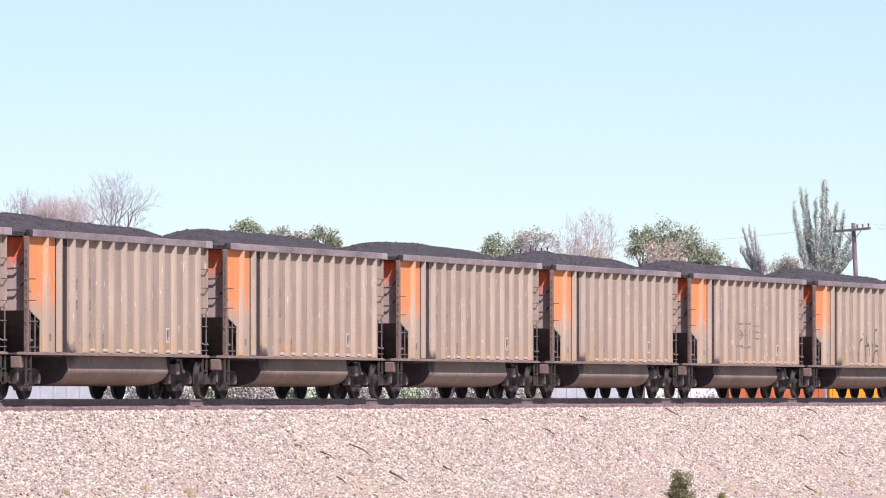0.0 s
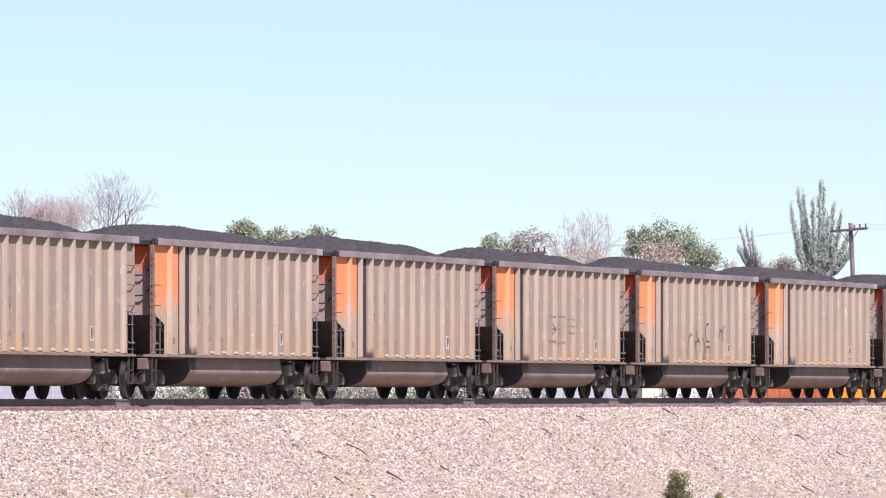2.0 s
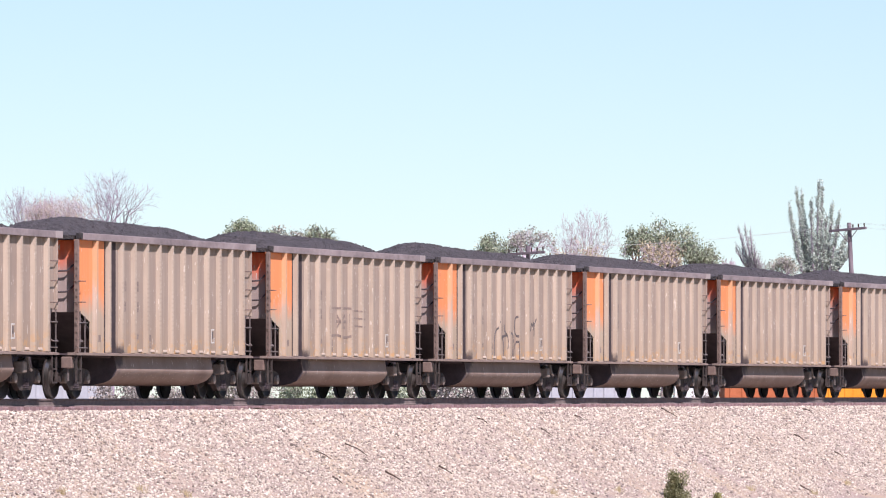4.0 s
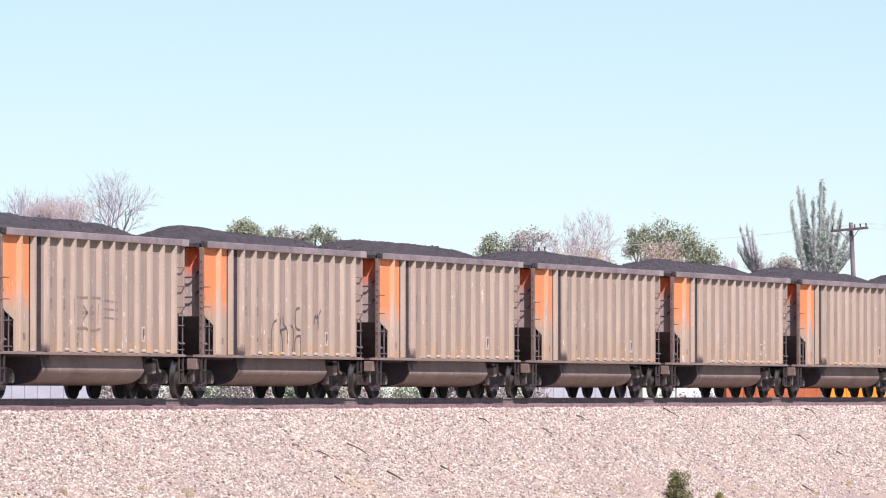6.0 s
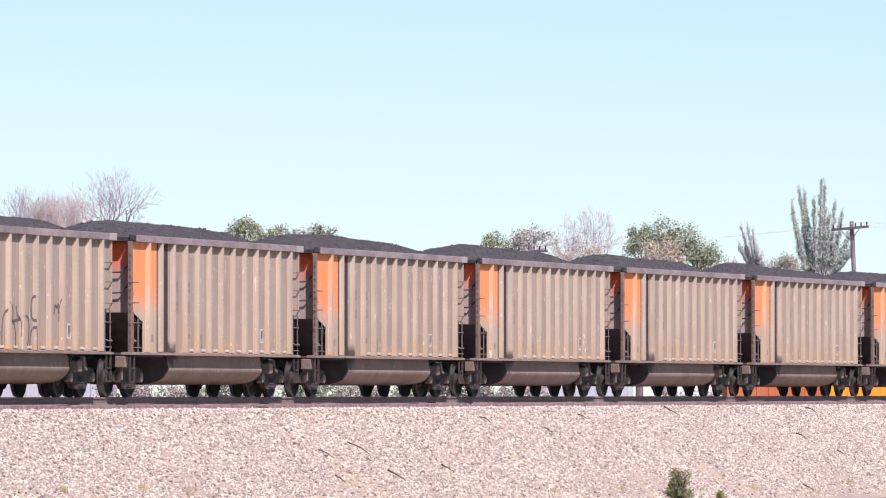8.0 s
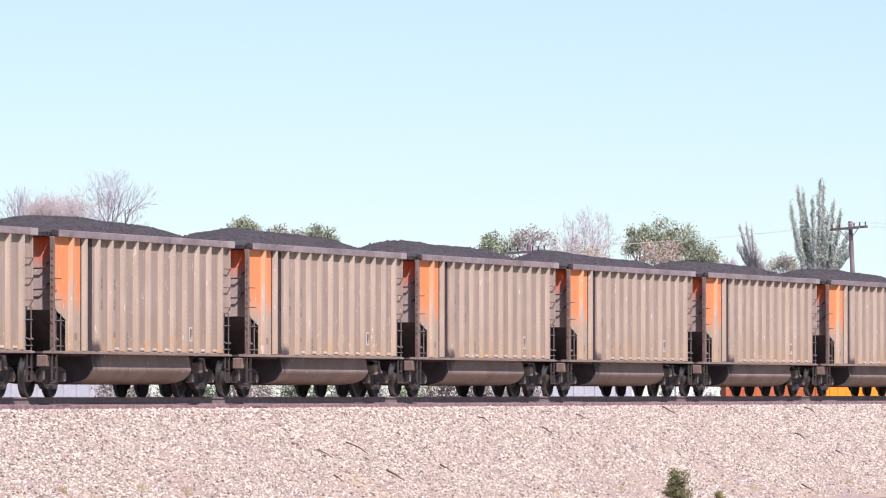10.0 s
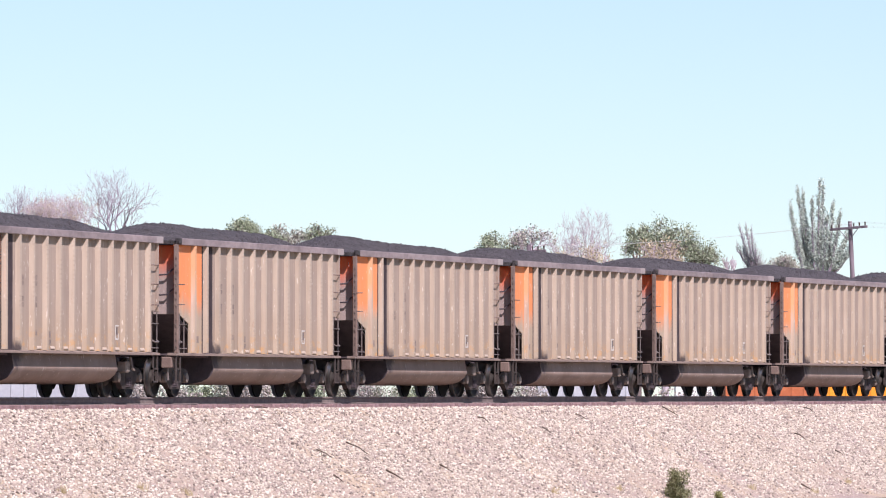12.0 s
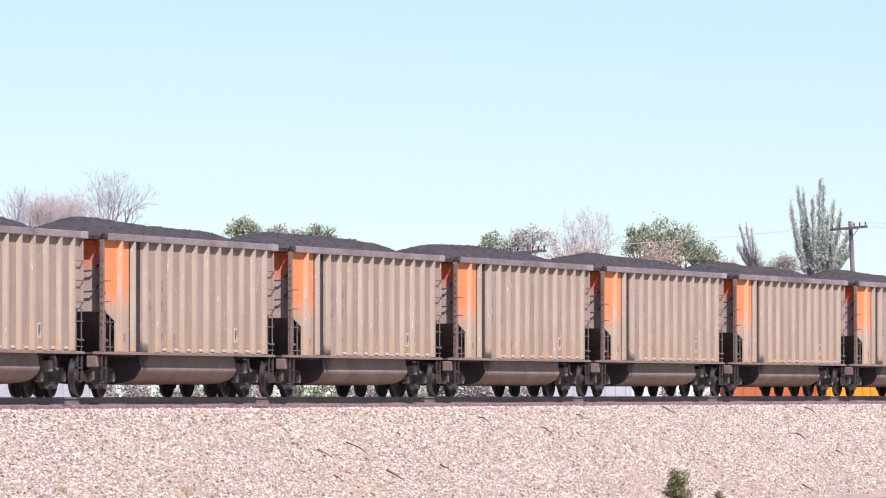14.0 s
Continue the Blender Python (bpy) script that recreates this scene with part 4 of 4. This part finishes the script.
def poplar(px, top, dist, seed, stems=FAN, foot=0.45, girth=0.22, count=52000, fork=485, label="tall upright poplar with several feathery green stems"):
    """Steep feathered stems that fan out above a fork: (sideways reach, share of the crown's height, fullness) each."""
    rng = random.Random(seed)
    base = new("poplar_tree")
    base.location = (px * dist / 1000, dist, GROUND_Z)
    h = EYE_Z + top * dist / 1000 - GROUND_Z
    low = EYE_Z + H(fork) * dist / 1000 - GROUND_Z
    wood, pts = Shape(), []
    for lean, rise, full in stems:
        line = [Vector((rng.uniform(-0.06, 0.06), 0, 0)), Vector((lean * foot * 0.4, 0, low * 0.55))]
        deep = rng.uniform(-0.9, 0.9)
        for k in range(13):
            q = k / 12
            line.append(Vector((lean * (foot + (1 - foot) * q ** 0.75) + rng.uniform(-0.035, 0.035), deep * (0.3 + 0.7 * q), low + (h - low) * rise * q)))
        wood.tube(line, 0.10, 5, 0, 0.010)
        for k in range(2, 15):
            q0 = (k - 2) / 12
            g = girth * full * (1 - q0 ** 1.3) * (0.75 + 0.5 * rng.random()) + 0.035
            for _ in range(int(7 + 8 * (1 - q0))):
                q = line[k - 1].lerp(line[k], rng.random())
                out = rng.uniform(0, 6.28)
                r = g * rng.uniform(0.3, 1.7)
                tip = q + Vector((math.cos(out) * r, math.sin(out) * r, rng.uniform(0.15, 0.6)))
                wood.tube([q, tip], 0.009, 3, 0, 0.004)
                pts += [q.lerp(tip, 0.4), q.lerp(tip, 0.7), tip]
    part("trunk", wood.mesh("trunk", BARELIMB, outward=False), BARELIMB, base)
    part("crown", leaf_cloud(pts, count, 0.055, 0.036, seed, POPLAR, 4.0), None, base)
    tagged(base, label, "tree", "trees behind the railway")


def pole_at(x, y, height, turn, lean=0.0):
    base = new("utility_pole")
    base.matrix_world = pose(x, y, GROUND_Z, 0, lean, turn)
    part("pole", Shape().tube([(0, 0, 0), (0, 0, height * 0.5), (0, 0, height)], 0.16, 10, 0, 0.115), POLEW, base, smooth=True)
    part("crossarm", Shape().box(-1.22, 1.22, -0.20, -0.10, height - 0.42, height - 0.29, 0.01), POLEW, base)
    for s in (-1, 1):
        part("brace", Shape().tube([(s * 0.62, -0.16, height - 0.42), (0.0, -0.15, height - 1.0)], 0.02), POLEW, base)
    for k in (-1.1, -0.62, 0.35, 0.72, 1.1):
        part("insulator", Shape().tube([(k, -0.15, height - 0.29), (k, -0.15, height - 0.22), (k, -0.15, height - 0.1)], 0.03, 8, 0, 0.045), GLASSY, base)
    tagged(base, "weathered wooden utility pole with a crossarm", "utility pole", "utility poles")
    return base


def build_poles():
    spots = [(P(946) * 0.37, 370.0, EYE_Z + H(433) * 0.37 - GROUND_Z), (P(1523) * 0.39, 390.0, EYE_Z + H(391) * 0.39 - GROUND_Z), (38.8, 410.0, 12.4)]
    poles = [pole_at(x, y, h, -41, (-2.0, -3.2, 0.0)[i]) for i, (x, y, h) in enumerate(spots)]
    for k in (-1.1, -0.62, 0.72, 1.1):
        for a, b in ((0, 1), (1, 2)):
            p = poles[a].matrix_world @ Vector((k, -0.15, spots[a][2] - 0.1))
            q = poles[b].matrix_world @ Vector((k, -0.15, spots[b][2] - 0.1))
            line = []
            for i in range(17):
                u = i / 16
                w = p.lerp(q, u)
                w.z -= 1.0 * 4 * u * (1 - u) * 0.25
                line.append(w)
            ob = part("power_wire", Shape().tube(line, 0.0035, 4), WIREM)
            tagged(ob, "thin wire strung between utility poles", "wire", "wires between the poles")


def shrub(name, loc, radius, height, mat, label, seed, count, leaf=0.05, group="shrubs behind the railway", low=False):
    rng = random.Random(seed)
    base = new(name)
    base.location = loc
    wood, pts = Shape(), []
    for k in range(16):
        d = Vector((rng.uniform(-1, 1), rng.uniform(-1, 1), rng.uniform(0.5, 1.6)))
        tip = Vector((d.x * radius * 0.75, d.y * radius * 0.75, height * rng.uniform(0.55, 1.0)))
        mid = tip * 0.5 + Vector((0, 0, height * 0.1))
        wood.tube([(0, 0, -0.05), mid, tip], 0.012 + radius * 0.008, 4, 0, 0.004)
        pts += [mid, tip, tip * 0.8, (mid + tip) / 2]
        if low:
            pts += [Vector((d.x * radius * 0.8, d.y * radius * 0.8, height * rng.uniform(0.08, 0.45))) for _ in range(3)]
    part("brushwood", wood.mesh("brushwood", STICKM, outward=False), STICKM, base)
    if count:
        part("foliage", leaf_cloud(pts, count, radius * 0.2, leaf, seed, mat), None, base)
    tagged(base, label, "shrub", group)


def on_bank(s, e):
    p = on_track(s, e)
    p.z = float(slope_z(e))
    return p


def hall(name, px0, px1, dist, height, mat, label, depth=8.0, roof=ROOFM, ribs=0.6, category="building"):
    """A plain low building of ribbed cladding with a pitched roof, a door and its frame."""
    base = new(name)
    x0, x1 = px0 * dist / 1000, px1 * dist / 1000
    base.location = ((x0 + x1) / 2, dist, GROUND_Z)
    w = (x1 - x0) / 2
    # ribbed cladding as one folded outline
    line, x = [(-w, 0.0)], -w + ribs / 2
    while x < w - 0.06:
        line += [(x - 0.06, 0.0), (x - 0.04, -0.03), (x + 0.04, -0.03), (x + 0.06, 0.0)]
        x += ribs
    sh = Shape().extrude(line + [(w, 0.0), (w, depth), (-w, depth)], 2, 0.0, height)
    part("wall", sh, mat, base)
    part("roof", Shape().extrude([(-0.3, height), (depth / 2, height + 0.7), (depth + 0.3, height), (depth + 0.3, height + 0.08), (depth / 2, height + 0.8), (-0.3, height + 0.08)], 0, -w - 0.2, w + 0.2), roof, base)
    part("door", Shape().box(-0.6, 0.6, -0.07, -0.031, 0.0, 2.1), ROOFM, base)
    tagged(base, label, category)


def build_distance():
    hall("metal_shed", P(-60), P(186), 345, 4.4, SHEET, "long pale grey ribbed metal shed")
    hall("brick_red_shed", P(1284), P(1452), 372, 4.6, BRICKM, "low brick-red clad shed")
    hall("orange_container", P(1462), P(1640), 366, 4.2, YELLOWM, "bright orange steel container", 2.6, YELLOWM, 0.4, "container")
    hall("white_trailer", P(1196), P(1262), 368, 4.3, WHITEM, "white box trailer parked beyond the track", 2.6, WHITEM, 1.2, "trailer")
    hall("pale_shed", P(952), P(1118), 360, 4.4, SHEET, "pale grey metal shed half hidden by scrub", 6.0, ROOFM, 0.5)
    rng = random.Random(77)
    x = 190
    k = 0
    while x < 960:
        green = 340 < x < 385 or 500 < x < 600 or 715 < x < 775
        mat = LEAF if green else (PALE if rng.random() < 0.25 else SCRUB)
        shrub("green_shrub" if green else "scrub_bush", (P(x) * 0.34, 340 + rng.uniform(-6, 6), GROUND_Z), rng.uniform(0.7, 1.1), rng.uniform(3.6, 4.6), mat, "green leafy shrub beyond the track" if green else "greyish half-bare scrub bush beyond the track", 300 + k, 3500, 0.06)
        x += rng.uniform(16, 26)
        k += 1
    for x in range(1120, 1300, 26):
        shrub("scrub_bush", (P(x) * 0.352, 352 + rng.uniform(-3, 3), GROUND_Z), 0.7, rng.uniform(3.1, 3.9), SCRUB, "greyish half-bare scrub bush beyond the track", 400 + x, 500, 0.08)


build_trees()
poplar(P(1447), H(326), 400, 7)
poplar(P(1345), H(405), 394, 8, LEANING, 0.15, 0.30, 3600, label="slender leaning poplar with thin pale leaves")
build_poles()
build_distance()


# ---- small things on the bank ----
def track_spot(px, py):
    """Where a sight line from the eye meets the near flank (s, e)."""
    way = Vector(((px - 784) / FOCAL, 1.0, (696.3 - py) / FOCAL))
    for i in range(0, 5600):
        y = 120 + i * 0.03
        p = Vector((way.x * y, y, EYE_Z + way.z * y))
        # nearest s on the curve by a few corrections
        s = (p.y - Y0) / math.cos(TH)
        for _ in range(3):
            q = on_track(s)
            a = TH + KAPPA * s
            s += (p.x - q.x) * math.sin(a) + (p.y - q.y) * math.cos(a)
        q, a = on_track(s), TH + KAPPA * s
        e = (p.x - q.x) * math.cos(a) - (p.y - q.y) * math.sin(a)
        if 1.3 < e < 8 and p.z <= float(slope_z(e)):
            return s, e
    return 0.0, 4.0


def stick(px, py, length, seed):
    rng = random.Random(seed)
    s, e = track_spot(px, py)
    a, b = on_bank(s, e), on_bank(s + rng.uniform(-0.1, 0.3), e + length)
    lift = Vector((0, 0, 0.06))
    mid = (a + b) / 2 + lift + Vector((rng.uniform(-0.04, 0.04), 0, rng.uniform(0.0, 0.05)))
    base = part("stick", Shape().tube([a + lift, mid, b + lift], rng.uniform(0.018, 0.03), 5, 0, 0.01), STICKM)
    tagged(base, "dark dead stick lying on the stone bank", "stick", "sticks on the bank")


for i, (px, py, ln) in enumerate(((612, 787, 0.55), (683, 836, 0.45), (778, 826, 0.35), (1172, 723, 0.5), (1406, 770, 0.35), (1478, 800, 0.3), (450, 725, 0.3), (846, 742, 0.3), (1018, 736, 0.3), (560, 800, 0.35), (1422, 724, 0.35), (1418, 860, 0.4), (590, 845, 0.3), (960, 760, 0.3))):
    stick(px, py, ln, 500 + i)

BANK = "shrubs on the bank"
YELLOWGREEN = leaf_material("yellow_green_leaves", (0.20, 0.20, 0.06), (0.38, 0.36, 0.14), (0.5, 0.46, 0.24))


def grass_tuft(loc, seed):
    """A thin tuft of dry blades."""
    rng = random.Random(seed)
    sh = Shape()
    for _ in range(46):
        a, r = rng.uniform(0, 6.283), rng.uniform(0.0, 0.16)
        root = Vector((math.cos(a) * r, math.sin(a) * r, -0.02))
        tip = root + Vector((rng.uniform(-0.10, 0.10), rng.uniform(-0.10, 0.10), rng.uniform(0.08, 0.22)))
        sh.tube([root, root.lerp(tip, 0.5) + Vector((0, 0, 0.02)), tip], 0.006, 3, 0, 0.002)
    ob = part("grass_tuft", sh.mesh("grass_tuft", STRAW, outward=False), STRAW)
    ob.location = loc
    tagged(ob, "thin tuft of dry straw-coloured grass on the bank", "grass", "grass tufts on the bank")


s_, e_ = track_spot(1200, 889)
shrub("bank_shrub", on_bank(s_, e_), 0.40, 0.86, SHRUB, "olive green shrub growing on the stone bank", 801, 3800, 0.032, BANK, low=True)
s_, e_ = track_spot(1268, 889)
shrub("bank_shrub", on_bank(s_, e_), 0.22, 0.32, YELLOWGREEN, "small yellowish shrub on the stone bank", 802, 800, 0.028, BANK, low=True)
for k, (px, py) in enumerate(((110, 872), (250, 868), (330, 876), (980, 874), (1095, 868), (1330, 866), (1440, 872), (1500, 856))):
    s_, e_ = track_spot(px, py)
    grass_tuft(on_bank(s_, e_), 820 + k)


def run(t):
    """How far the train has gone: nearly steady, gaining a little."""
    return SPEED * t + 0.5 * GAIN * (t - 7.0) ** 2


def motions():
    for i, car in CARS:
        rows = []
        for k in range(29):
            t = k * 0.5
            s = i * PITCH_CAR + HALF + 0.219 - run(t)
            a = math.degrees(TH + KAPPA * s)
            p = on_track(s)
            rows.append((t, pose(p.x, p.y, p.z, 0, 0, 90 - a)))
        walk(car, rows)
        walk(LOADS[i + 1][1], rows)
        for w in car.children:
            if w.name.startswith("wheelset"):
                x = w.location.x
                walk(w, [(k / 15, pose(x, 0, WHEEL_R, 0, -math.degrees(run(k / 15) / WHEEL_R), 0)) for k in range(211)])


motions()
